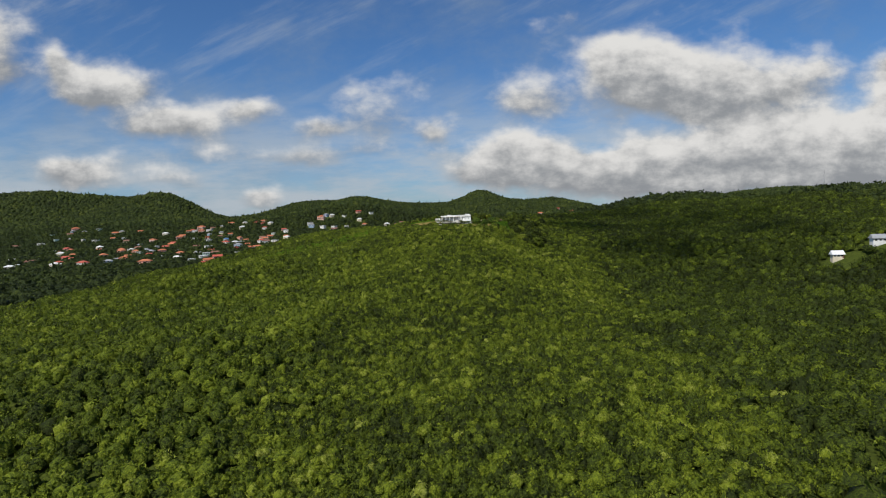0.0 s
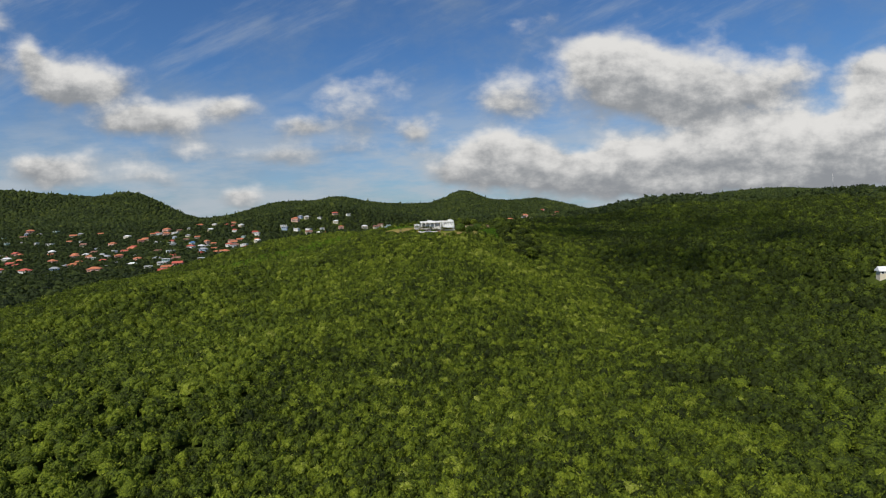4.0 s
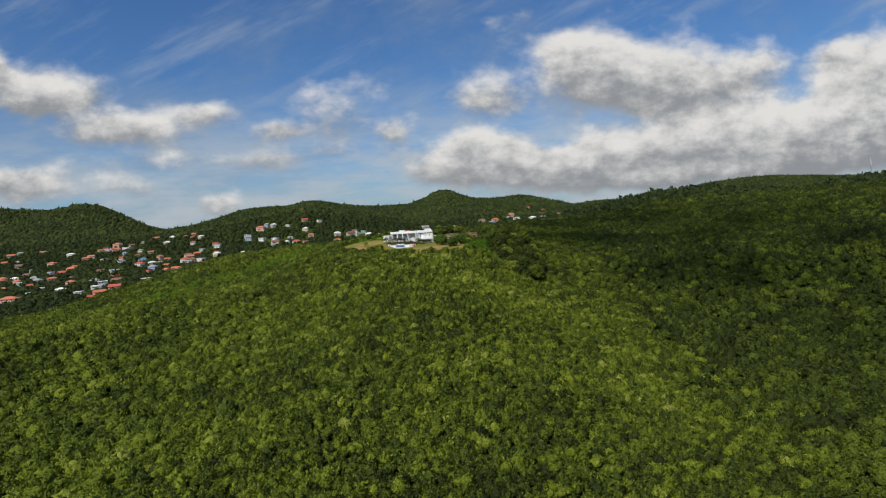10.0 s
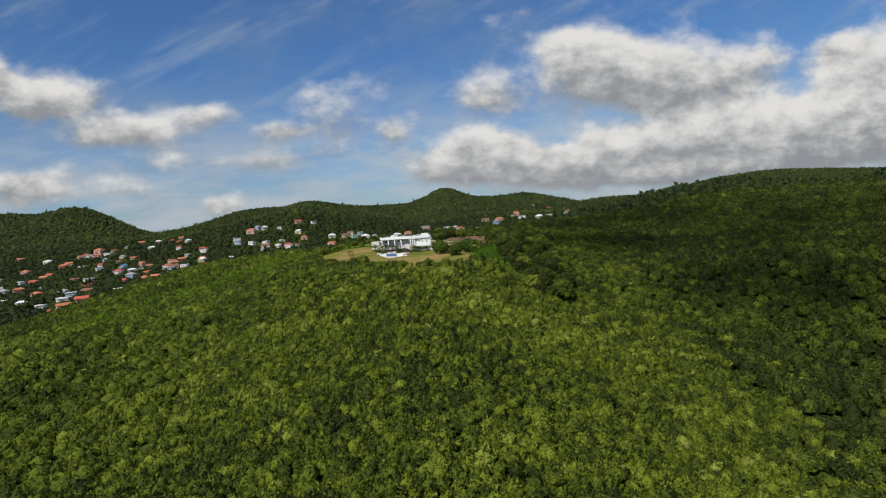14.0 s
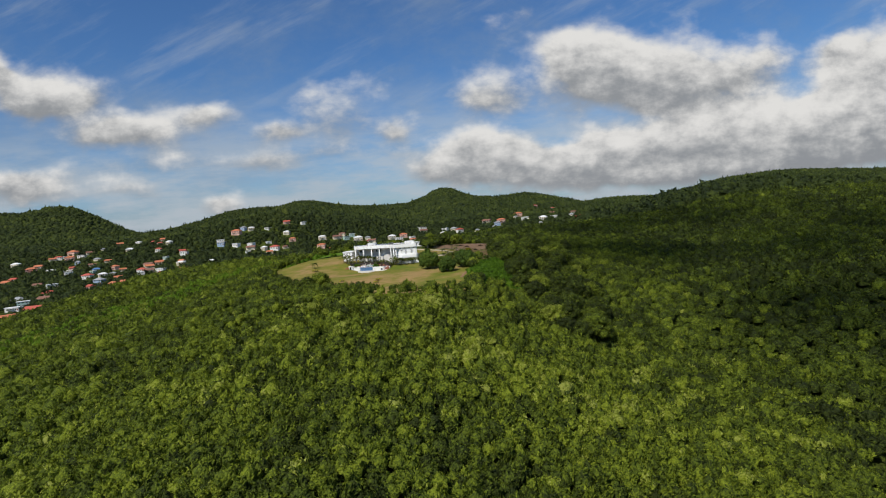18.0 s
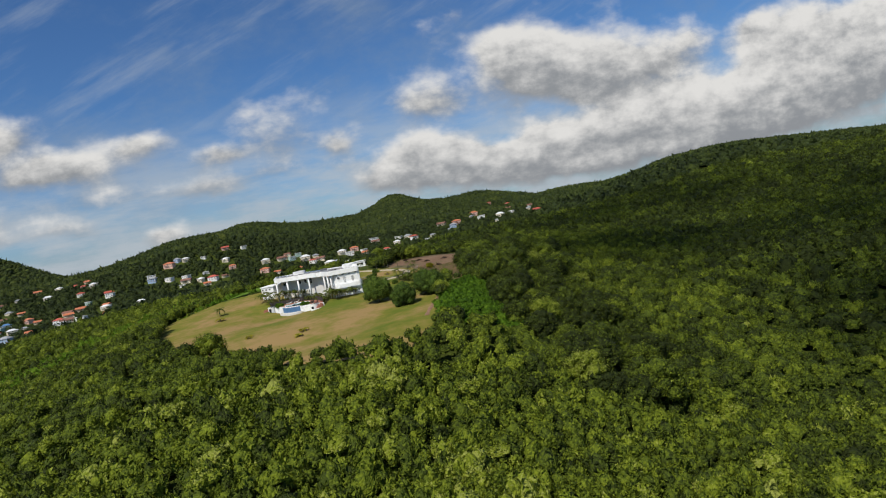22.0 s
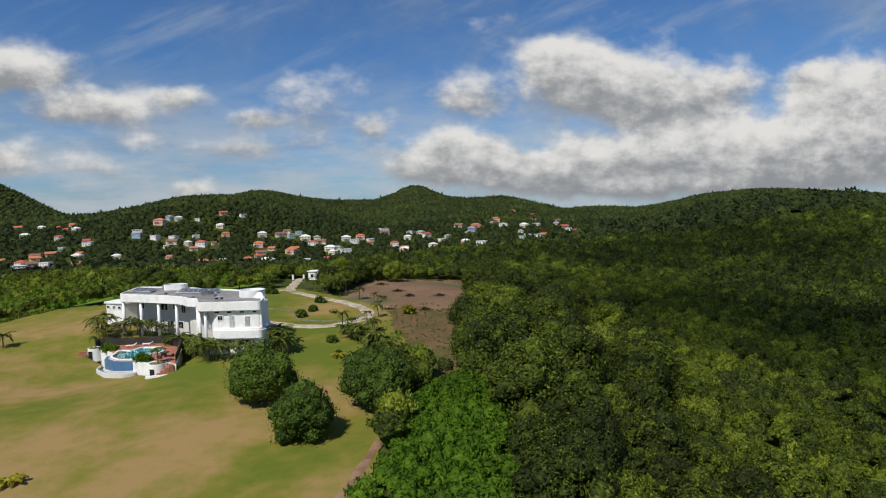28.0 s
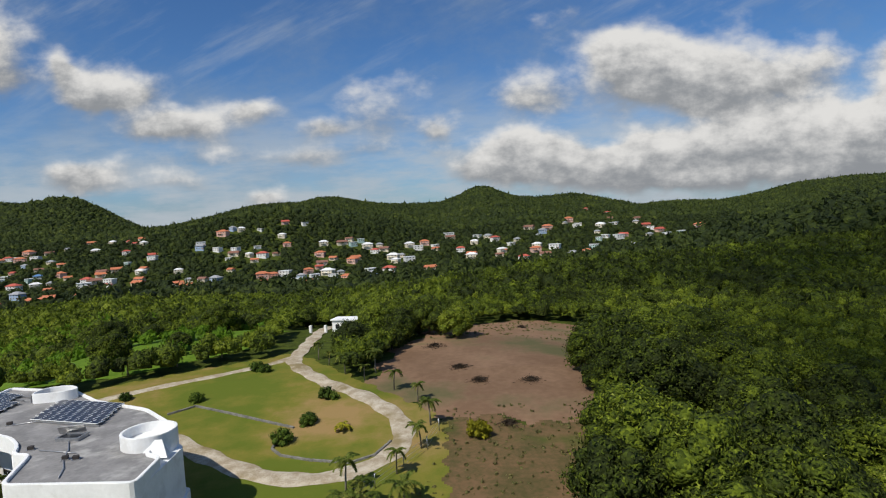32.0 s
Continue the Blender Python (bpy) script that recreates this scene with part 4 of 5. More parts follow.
part("kerb", prism([(-1.1, -0.7), (1.0, -0.9), (1.1, 0.5), (-1.0, 0.7)], 0, 0.3, shrink([(-1.1, -0.7), (1.0, -0.9), (1.1, 0.5), (-1.0, 0.7)], 0.14)), STEEL, hatch)
part("pane", block((1.8, 1.1, 0.04), (0, -0.1, 0.2), -5), GLASS, hatch)
part("lid", block((2.2, 0.08, 0.8), (-0.5, 0.75, 0.55), 10, 0.02, tip=(25, 0)), STEEL, hatch)
for p0, p1 in (((5.2, 576.6), (1.6, 575.0)), ((10.4, 570.0), (12.6, 566.0)), ((12.6, 566.0), (14.5, 562.6)), ((9.2, 568.2), (12.8, 567.2))):
    pipe = thing("roof_conduit", (*p0, VZ + 7.75), "thin pale conduit lying on the roof", "conduit", "roof conduits")
    part("pipe", tube([(0, 0, 0.04), ((p1[0] - p0[0]) * 0.5 + 0.2, (p1[1] - p0[1]) * 0.5, 0.04), (p1[0] - p0[0], p1[1] - p0[1], 0.04)], [0.05] * 3, 6), STEEL, pipe)
for px, py in ((1.4, 575.3), (12.7, 566.1), (13.6, 566.0), (8.2, 568.6)):
    vent = thing("roof_vent", (px, py, VZ + 7.72), "small dark vent box on the flat roof", "vent", "roof vents")
    part("box", block((0.45, 0.35, 0.3), (0, 0, 0.2), 20, 0.04), FENCE_DARK, vent)
    part("curb", block((0.6, 0.5, 0.08), (0, 0, 0.04), 20), STEEL, vent)


# ---- pool terrace ----
TZ = 91.6
COPING = [(-3.3, 563.0), (-1.4, 561.2), (1.2, 560.8), (2.6, 562.0), (2.7, 564.5), (4.0, 565.6), (3.3, 568.7), (2.1, 569.8), (-1.2, 570.2), (-2.1, 567.8), (-3.4, 568.5), (-4.3, 568.4), (-4.2, 567.0), (-3.9, 564.4)]
POOL = rounded(shrink(COPING, 0.33), 0.45, 3)
terrace = thing("pool_terrace", (2.0, 560.0, 88.5), "raised red-paved pool terrace with white retaining walls", "terrace")


def at_pool(poly):
    return [(px - 2.0, py - 560.0) for px, py in poly]


def with_hole(poly, hole, z0, z1):
    """A slab with a hole, triangulated between the two outlines."""
    bm = bmesh.new()
    edges = []
    for pts in (poly, hole):
        vs = [bm.verts.new((px, py, z1)) for px, py in pts]
        edges += [bm.edges.new((vs[i], vs[(i + 1) % len(vs)])) for i in range(len(vs))]
    bmesh.ops.triangle_fill(bm, edges=edges, use_beauty=True)
    out = bmesh.ops.extrude_face_region(bm, geom=list(bm.faces))
    bmesh.ops.translate(bm, vec=(0, 0, z0 - z1), verts=[v for v in out["geom"] if isinstance(v, bmesh.types.BMVert)])
    return bm


part("paving", with_hole(at_pool(TERRACE), at_pool(shrink(POOL, -0.30)), 2.9, 3.1), TERRACOTTA, terrace, "red tiled paving")
part("retaining_wall", prism(at_pool(shrink(TERRACE, -0.05)), -0.5, 3.06, at_pool(shrink(TERRACE, 0.2))), WHITE, terrace, "white retaining wall")
pool = thing("swimming_pool", (2.0, 560.0, 88.5), "turquoise freeform swimming pool with white coping and blue overflow wall", "pool")
part("coping", prism(at_pool(shrink(POOL, -0.32)), 2.9, 3.2, at_pool(shrink(POOL, 0.05)), 0.03), WHITE, pool, "white coping")
part("basin", prism(at_pool(POOL), 2.0, 2.25), POOL_BLUE, pool, "turquoise mosaic floor")
part("basin_wall", prism(at_pool(shrink(POOL, -0.04)), 2.0, 3.02, at_pool(shrink(POOL, 0.06))), POOL_BLUE, pool)
part("water", prism(at_pool(shrink(POOL, 0.07)), 2.27, 3.05), WATER, pool, "clear water").visible_shadow = False
part("overflow_wall", prism(at_pool([(-4.6, 564.8), (-4.0, 562.6), (-1.9, 560.6), (1.3, 560.1), (1.35, 560.62), (-1.5, 561.12), (-3.42, 562.95), (-4.05, 564.9)]), 0.6, 3.0, None, 0.05), WALL_BLUE, pool, "curved blue tiled overflow wall")
CATCH = rounded([(-5.7, 565.0), (-5.3, 562.3), (-2.8, 559.5), (0.4, 558.3), (2.2, 559.0), (1.9, 560.1), (-1.9, 560.55), (-4.0, 562.5), (-4.6, 564.9)], 0.7, 4)
part("catch_basin", prism(at_pool(CATCH), -0.4, 1.55, at_pool(shrink(CATCH, 0.26)), 0.05), GREY_AND_SHADED, pool, "low curved grey catch basin")
part("catch_water", prism(at_pool(shrink(CATCH, 0.24)), 0.3, 1.15), WALL_BLUE, pool)


def planter(at, r, h, label, bush):
    pl = thing("planter", at, label, "planter", "round planters")
    part("drum", prism(ring(0, 0, r, 32), 0, h, ring(0, 0, r - 0.16, 32), 0.03), WHITE, pl)
    part("soil", prism(ring(0, 0, r - 0.15, 32), 0, h - 0.15), GRASS, pl, "grassy soil")
    part("door", block((0.1, 0.75, 1.7), (-r * 0.35, -r * 0.95, 0.95), 70, 0.02), GLASS, pl, "dark doorway")
    return pl


planter((5.8, 558.1, 89.1), 1.35, 2.5, "white round planter drum with grass on top", None)
planter((-8.7, 570.2, 89.7), 1.25, 2.2, "white round planter drum beside red steps", None)
part("planting_bed", prism(at_pool([(1.3, 560.0), (3.0, 558.9), (4.5, 558.5), (4.9, 559.5), (2.0, 560.9)]), -0.3, 3.05, None, 0.05), WHITE, terrace)
steps_thing = thing("garden_steps", (-10.3, 569.9, 89.9), "red tiled steps down to the lawn", "steps")
for i in range(6):
    part("step", block((1.6, 0.5, 1.8 - 0.3 * i), (-0.2 * i, -0.45 * i, (1.8 - 0.3 * i) / 2 - 0.3), 25, 0.02), TERRACOTTA, steps_thing)
steps_two = thing("curved_steps", (8.0, 557.2, 89.1), "red tiled steps with a curved white flank", "steps")
for i in range(6):
    part("step", block((1.3, 0.62, 2.4 - 0.38 * i), (-0.52 * i, -0.16 * i * (1 + 0.1 * (5 - i)), (2.4 - 0.38 * i) / 2), -68 - 4 * i, 0.02), TERRACOTTA, steps_two)
part("flank", prism([(0.8, 0.1), (0.4, -1.0), (-0.9, -1.75), (-3.1, -1.9), (-3.2, -1.6), (-1.0, -1.4), (0.1, -0.75), (0.5, 0.1)], -0.3, 1.2, None, 0.06), WHITE, steps_two)
fence = thing("screen_fence", (0.0, 568.0, TZ), "dark brown board fence round the pool terrace", "fence")
FENCE = [(-9.2, 571.3), (-9.2, 572.5), (-2.1, 572.5), (1.6, 572.7), (6.1, 567.9), (7.5, 562.4), (8.75, 557.1)]
for (ax, ay), (bx, by) in zip(FENCE, FENCE[1:]):
    run = math.hypot(bx - ax, by - ay)
    n = max(1, round(run / 0.9))
    turn = math.degrees(math.atan2(by - ay, bx - ax))
    for i in range(n):
        k = (i + 0.5) / n
        part("board", block((run / n - 0.03, 0.06, 1.25), (ax + (bx - ax) * k, ay + (by - ay) * k - 568.0, 0.72), turn), FENCE_DARK, fence)
    part("post", block((0.12, 0.12, 1.5), (ax, ay - 568.0, 0.7), turn, 0.02), FENCE_DARK, fence)
for px, py, turn in ((-3.4, 570.6, 20), (-1.0, 571.5, 4)):
    lounger = thing("sun_lounger", (px, py, TZ), "white sun lounger beside the pool", "lounger", "pool loungers")
    part("bed", block((1.3, 0.6, 0.08), (0, 0, 0.34), turn, 0.03), WHITE, lounger)
    part("backrest", block((0.65, 0.6, 0.08), (0.85, 0.1, 0.5), turn, 0.03, tip=(0, -30)), WHITE, lounger)
    for dx in (-0.5, 0.5):
        for dy in (-0.22, 0.22):
            part("leg", block((0.05, 0.05, 0.32), (dx, dy, 0.16), turn), WHITE, lounger)
table = thing("terrace_table", (5.5, 562.0, TZ), "dark round terrace table with benches", "table")
part("top", prism(ring(0, 0, 0.7, 20), 0.7, 0.76), FENCE_DARK, table)
part("stem", tube([(0, 0, 0), (0, 0, 0.7)], [0.08, 0.06], 8), FENCE_DARK, table)
for k in range(3):
    part("bench", block((0.9, 0.3, 0.42), (1.1 * math.cos(2.1 * k), 1.1 * math.sin(2.1 * k), 0.21), math.degrees(2.1 * k) + 90, 0.03), FENCE_DARK, table)


# ---- drive, walls and field ----
def ribbon(name, line, width, up, mat, label, category):
    """A draped strip along a line, with a ragged edge."""
    pts = []
    for (ax, ay), (bx, by) in zip(line, line[1:]):
        n = max(1, int(math.hypot(bx - ax, by - ay) / 0.8))
        pts += [(ax + (bx - ax) * k / n, ay + (by - ay) * k / n) for k in range(n)]
    pts = np.array(pts + [line[-1]])
    for _ in range(6):
        pts[1:-1] = (pts[:-2] + 2 * pts[1:-1] + pts[2:]) / 4
    d = np.gradient(pts, axis=0)
    d /= np.linalg.norm(d, axis=1)[:, None]
    side = np.stack([-d[:, 1], d[:, 0]], 1)
    r = np.random.default_rng(len(line))
    cols = np.linspace(-1, 1, 7)
    wide = width / 2 * (1 + 0.14 * np.sin(0.9 * np.arange(len(pts)))[:, None] + r.uniform(-0.07, 0.07, (len(pts), 1)))
    xy = pts[:, None] + side[:, None] * (cols[None, :] * wide)[..., None]
    z = land(xy[..., 0], xy[..., 1]) + up - 0.12 * np.abs(cols[None]) ** 4
    v = np.concatenate([xy, z[..., None]], -1).reshape(-1, 3)
    i = (np.arange(len(pts) - 1)[:, None] * 7 + np.arange(6)).ravel()
    return tagged(new(name, mesh_of(name, v, np.stack([i, i + 1, i + 8, i + 7], 1), [mat], True)), label, category, kind="structure")


LOOP = [(16.0, 652), (16.3, 640), (16.5, 630), (16.6, 622), (16.8, 616), (20.6, 609.1), (25.4, 602.6), (30.8, 598.0), (35.9, 590.9), (37.6, 585.6), (36.6, 580.6), (33.6, 577.7), (29.5, 576.1), (24.4, 577.1), (19.4, 580.2), (13.3, 584.8), (8, 589.5)]
BRANCH = [(16.4, 619), (14.4, 615.6), (11.5, 612.9), (5.5, 608.1), (-1.0, 604.1), (-6.2, 600.6), (-12, 595.4), (-12.5, 591.5)]
ribbon("drive", LOOP, 2.5, 0.24, TRACK, "pale crushed limestone drive looping past the lawn", "drive")
ribbon("side_drive", BRANCH, 1.9, 0.22, TRACK, "pale limestone track leading behind the villa", "drive")
ribbon("red_bank", [(34.6, 506), (36.6, 514), (39.2, 523), (41.0, 530)], 1.1, 0.22, REDSOIL, "bare red soil along the lawn's edge", "bank")
sheet("meadow", MEADOW, mottled("meadow_grass", (0.070, 0.135, 0.012), (0.125, 0.200, 0.020), 0.2, 0.95, 8.0, 0.08), 0.10, "rank bright green meadow grass", "meadow")


def stones(line, size, label):
    wall = thing("stone_edging", (line[0][0], line[0][1], float(land(line[0][0], line[0][1]))), label, "low wall", "garden edgings")
    r = random.Random(4)
    meshes = []
    for k in range(5):
        bm = block((size * 1.15, size * 0.8, size * 0.9), bevel=0.05)
        for v in bm.verts:
            v.co += Vector((r.uniform(-1, 1), r.uniform(-1, 1), r.uniform(-1, 1))) * size * 0.08
        me = bpy.data.meshes.new("stone")
        bm.to_mesh(me)
        bm.free()
        me.materials.append(STONE)
        meshes.append(me)
    for (ax, ay), (bx, by) in zip(line, line[1:]):
        run = math.hypot(bx - ax, by - ay)
        n = max(1, int(run / size))
        for i in range(n):
            k = (i + 0.5) / n
            px, py = ax + (bx - ax) * k, ay + (by - ay) * k
            ob = new("stone", r.choice(meshes))
            ob.parent = wall
            ob.matrix_basis = pose(px - line[0][0], py - line[0][1], float(land(px, py)) - float(land(line[0][0], line[0][1])) + size * 0.42, 0, 0, math.degrees(math.atan2(by - ay, bx - ax)) + r.uniform(-9, 9))
    return wall


stones([(6.6, 594.4), (9.2, 596.8), (14, 594.2), (24.2, 588.4)], 0.36, "low grey stone edging across the grass")
stones([(23.2, 585.2), (23.2, 583.2), (24.6, 581.6), (28, 580.2), (32.3, 579.2), (34.6, 580.6), (36.0, 583.6)], 0.34, "curved low stone edging along the drive")
wire = thing("field_fence", (33.0, 570.5, float(land(33.0, 570.5))), "wire fence on thin steel posts", "fence")
FP = [(33.0, 570.5), (35.4, 574.2), (37.8, 577.8), (40.0, 581.4), (41.2, 585.6)]
for i, (px, py) in enumerate(FP):
    z = float(land(px, py)) - float(land(33.0, 570.5))
    part("post", tube([(px - 33, py - 570.5, z), (px - 33, py - 570.5, z + 1.5)], [0.05, 0.05], 6), STEEL, wire)
    if i:
        ox, oy = FP[i - 1]
        oz = float(land(ox, oy)) - float(land(33.0, 570.5))
        for h in (0.4, 0.9, 1.4):
            part("strand", tube([(ox - 33, oy - 570.5, oz + h), (px - 33, py - 570.5, z + h)], [0.012, 0.012], 4), STEEL, wire)


def brush(at, r, seed):
    """A heap of dead twigs and dry leaves."""
    g = np.random.default_rng(seed)
    vs, fs = [], []
    for k in range(260):
        a, d = g.uniform(0, 6.28), abs(g.normal(0, 0.5))
        c = np.array([d * np.cos(a) * r, d * np.sin(a) * r, g.uniform(0.05, 0.55) * max(0.1, 1 - d)])
        u = g.normal(size=3)
        u[2] *= 0.4
        u *= g.uniform(0.3, 0.8) / np.linalg.norm(u)
        w = np.cross(u, g.normal(size=3))
        w *= 0.06 / np.linalg.norm(w)
        n = len(vs)
        vs += [c - u, c + u, c + u * 0.3 + w]
        fs.append((n, n + 1, n + 2))
    heap = thing("brush_pile", (*at, float(land(*at)) + 0.05), "dark heap of dead brushwood on bare earth", "brushwood", "brush piles")
    part("heap", mesh_of("heap", np.array(vs), fs, [DRYBRUSH]), DRYBRUSH, heap)


for k, (px, py) in enumerate(((46.5, 601), (53.5, 600), (61.5, 597), (49, 586.5), (44, 607), (40, 622), (58, 646))):
    brush((px, py), 1.5 + 0.3 * (k % 3), k)
gate = thing("gate_house", (22.0, 641.0, float(land(22.0, 641.0)) - 0.1), "low white gate building among the trees", "building")
part("wall", block((6.0, 3.2, 2.6), (0, 0, 1.3), -12, 0.04), WHITE, gate)
part("roof", block((6.6, 3.8, 0.25), (0, 0, 2.7), -12, 0.05), WHITE, gate, "flat white roof slab")
for dx in (-1.8, 0.1, 1.9):
    part("window", block((0.8, 0.08, 0.9), (dx - 0.34, -1.62 - dx * 0.21, 1.4), -12), GLASS, gate)
part("gate_pier", block((0.5, 0.5, 2.0), (-4.4, -2.0, 0.9), -12, 0.04), WHITE, gate)
part("gate_pier", block((0.5, 0.5, 2.0), (-7.6, -1.4, 0.9), -12, 0.04), WHITE, gate)


# ---- palms ----
def frond(rng, length, droop, width, leaflets=15):
    """An arching palm frond with two rows of leaflets, along +x."""
    vs, fs = [], []
    t = np.linspace(0, 1, 9)
    xs, zs = length * (t - 0.16 * t * t), length * (0.42 * t - droop * t * t)
    for a in range(8):
        n = len(vs)
        w0, w1 = 0.035 * (1.2 - t[a]), 0.035 * (1.2 - t[a + 1])
        vs += [(xs[a], -w0, zs[a]), (xs[a], w0, zs[a]), (xs[a + 1], w1, zs[a + 1]), (xs[a + 1], -w1, zs[a + 1])]
        fs += [(n, n + 1, n + 2), (n, n + 2, n + 3)]
    for i in range(leaflets):
        k = 0.12 + 0.88 * i / (leaflets - 1)
        px, pz = np.interp(k, t, xs), np.interp(k, t, zs)
        long = width * (1.0 - 0.55 * abs(k - 0.45) * 1.5) * rng.uniform(0.85, 1.1)
        for s in (-1, 1):
            n = len(vs)
            vs += [(px - 0.13, 0, pz), (px + 0.13, 0, pz + 0.02), (px + long * 0.45, s * long, pz - long * rng.uniform(0.25, 0.6))]
            fs.append((n, n + 1, n + 2) if s > 0 else (n, n + 2, n + 1))
    return np.array(vs), fs


def palm(name, height, fronds, length, width, leaf, label, group, seed, bend=0.4, stems=1, thick=0.14):
    g = np.random.default_rng(seed)
    ob = thing(name, (0, 0, 0), label, "palm", group)
    shapes = []
    for k in range(4):
        v, f = frond(g, length * g.uniform(0.85, 1.1), 0.45 + 0.18 * k, width)
        shapes.append(mesh_of("frond", v, f, [leaf], False, np.full(len(v), 0.35 + 0.12 * k)))
    for s in range(stems):
        a = 2.4 * s
        off = Vector((math.cos(a), math.sin(a), 0)) * (0.5 if stems > 1 else 0) * (1 + s * 0.15)
        h = height * (1 - 0.09 * s)
        top = off * (2.2 if stems > 1 else 0) + Vector((bend, bend * 0.4, h))
        mid = off * 1.4 + Vector((bend * 0.3, bend * 0.1, h * 0.5))
        part("trunk", tube([tuple(off - Vector((0, 0, 0.4))), tuple(mid), tuple(top)], [thick, thick * 0.75, thick * 0.6], 8), TRUNK_GREY, ob)
        for k in range(fronds):
            up = 1 - (k % 4) / 3
            leafob = new("frond", shapes[k % 4])
            leafob.parent = ob
            leafob.matrix_basis = Matrix.Translation(top) @ pose(0, 0, 0, 0, -18 * up + 12 + g.uniform(-10, 10), 360 * k / fronds + g.uniform(-12, 12))
    return ob


def grounded(px, py, turn=0.0, size=1.0, up=0.1):
    return pose(px, py, float(land(px, py)) + up, 0, 0, turn) @ Matrix.Scale(size, 4)


def set_out(first, spots, seed, up=0.1, lo=0.8, hi=1.15):
    g = random.Random(seed)
    for k, (px, py) in enumerate(spots):
        m = grounded(px, py, g.uniform(0, 360), g.uniform(lo, hi), up)
        if k == 0:
            first.matrix_basis = m
        else:
            ob = copy_thing(first, m)
            ob.scale = m.to_scale()


DRIVE_PALMS = [(32.8, 573.6), (37.2, 576.6), (39.4, 581.6), (40.2, 587.3), (38.4, 594.6), (35.0, 599.0), (30.4, 603.6), (27.2, 606.6), (31.6, 606.8), (23.6, 612.4), (21.0, 616.6), (34.4, 571.0)]
set_out(palm("coconut_palm", 3.6, 13, 1.9, 0.5, PALM_LEAF, "small coconut palm with arching green fronds beside the drive", "drive palms", 3), DRIVE_PALMS, 1, 0.1, 0.6, 0.9)
HOUSE_PALMS = [(-10.8, 577.0), (-9.4, 574.8), (-6.0, 576.2), (-3.2, 575.4), (-1.0, 574.6), (1.4, 574.0), (3.4, 572.8), (5.2, 571.4), (7.0, 569.6), (8.6, 566.4), (10.0, 563.2), (11.4, 561.4), (12.6, 559.6), (14.0, 558.4), (16.0, 558.8), (18.4, 559.0), (23.4, 562.8), (24.4, 560.6), (-12.6, 580.6), (22.6, 565.4)]
HEDGE_PALMS = [(34.0, 570.4), (35.2, 568.0), (36.4, 566.0), (37.0, 563.6), (38.2, 561.8), (39.4, 560.4), (40.4, 558.6), (41.6, 557.0), (42.4, 555.2), (43.4, 553.6), (44.4, 551.8), (45.0, 549.6), (38.8, 563.6), (41.0, 560.2), (43.2, 556.8)]
set_out(palm("areca_palm", 3.0, 9, 2.2, 0.42, PALM_LEAF, "bushy clump of feathery palms against the white villa", "villa palms", 5, 0.3, 3, 0.07), HOUSE_PALMS, 2, 0.1, 0.75, 1.1)
set_out(palm("hedge_palm", 2.2, 10, 2.0, 0.46, PALM_LEAF, "low bushy palm in a hedge along the garden's edge", "hedge palms", 15, 0.3, 3, 0.07), HEDGE_PALMS, 5, 0.1, 0.6, 0.9)
set_out(palm("terrace_palm", 2.6, 11, 1.5, 0.4, PALM_LEAF, "slender young palm growing out of a round planter", "planter palms", 8, 0.15), [(5.8, 558.1), (-8.7, 570.2)], 3, 0.0, 0.8, 0.95)
for ob in [o for o in scene.objects if o.name.startswith("terrace_palm")]:
    ob.location.z = 91.5
set_out(palm("young_palm", 0.7, 9, 1.7, 0.4, YELLOW_LEAF, "young yellow-leaved palm on the lawn", "lawn palms", 9, 0.05), [(-8.3, 526.9), (4.8, 517.8), (5.6, 522.0), (-24.0, 566.0), (30.2, 587.3), (33.4, 556.9)], 4)
set_out(palm("shade_palm", 2.2, 12, 2.0, 0.45, PALM_LEAF, "short green palm at the edge of the trees", "edge palms", 13), [(-8.0, 612.0), (-2.0, 616.0), (3.5, 620.5), (25.0, 560.4), (37.0, 566.0), (39.0, 561.0), (41.0, 557.0), (43.0, 553.0), (38.4, 570.5), (44.6, 550.0), (-25.8, 574.0), (-6.0, 619.0)], 6)


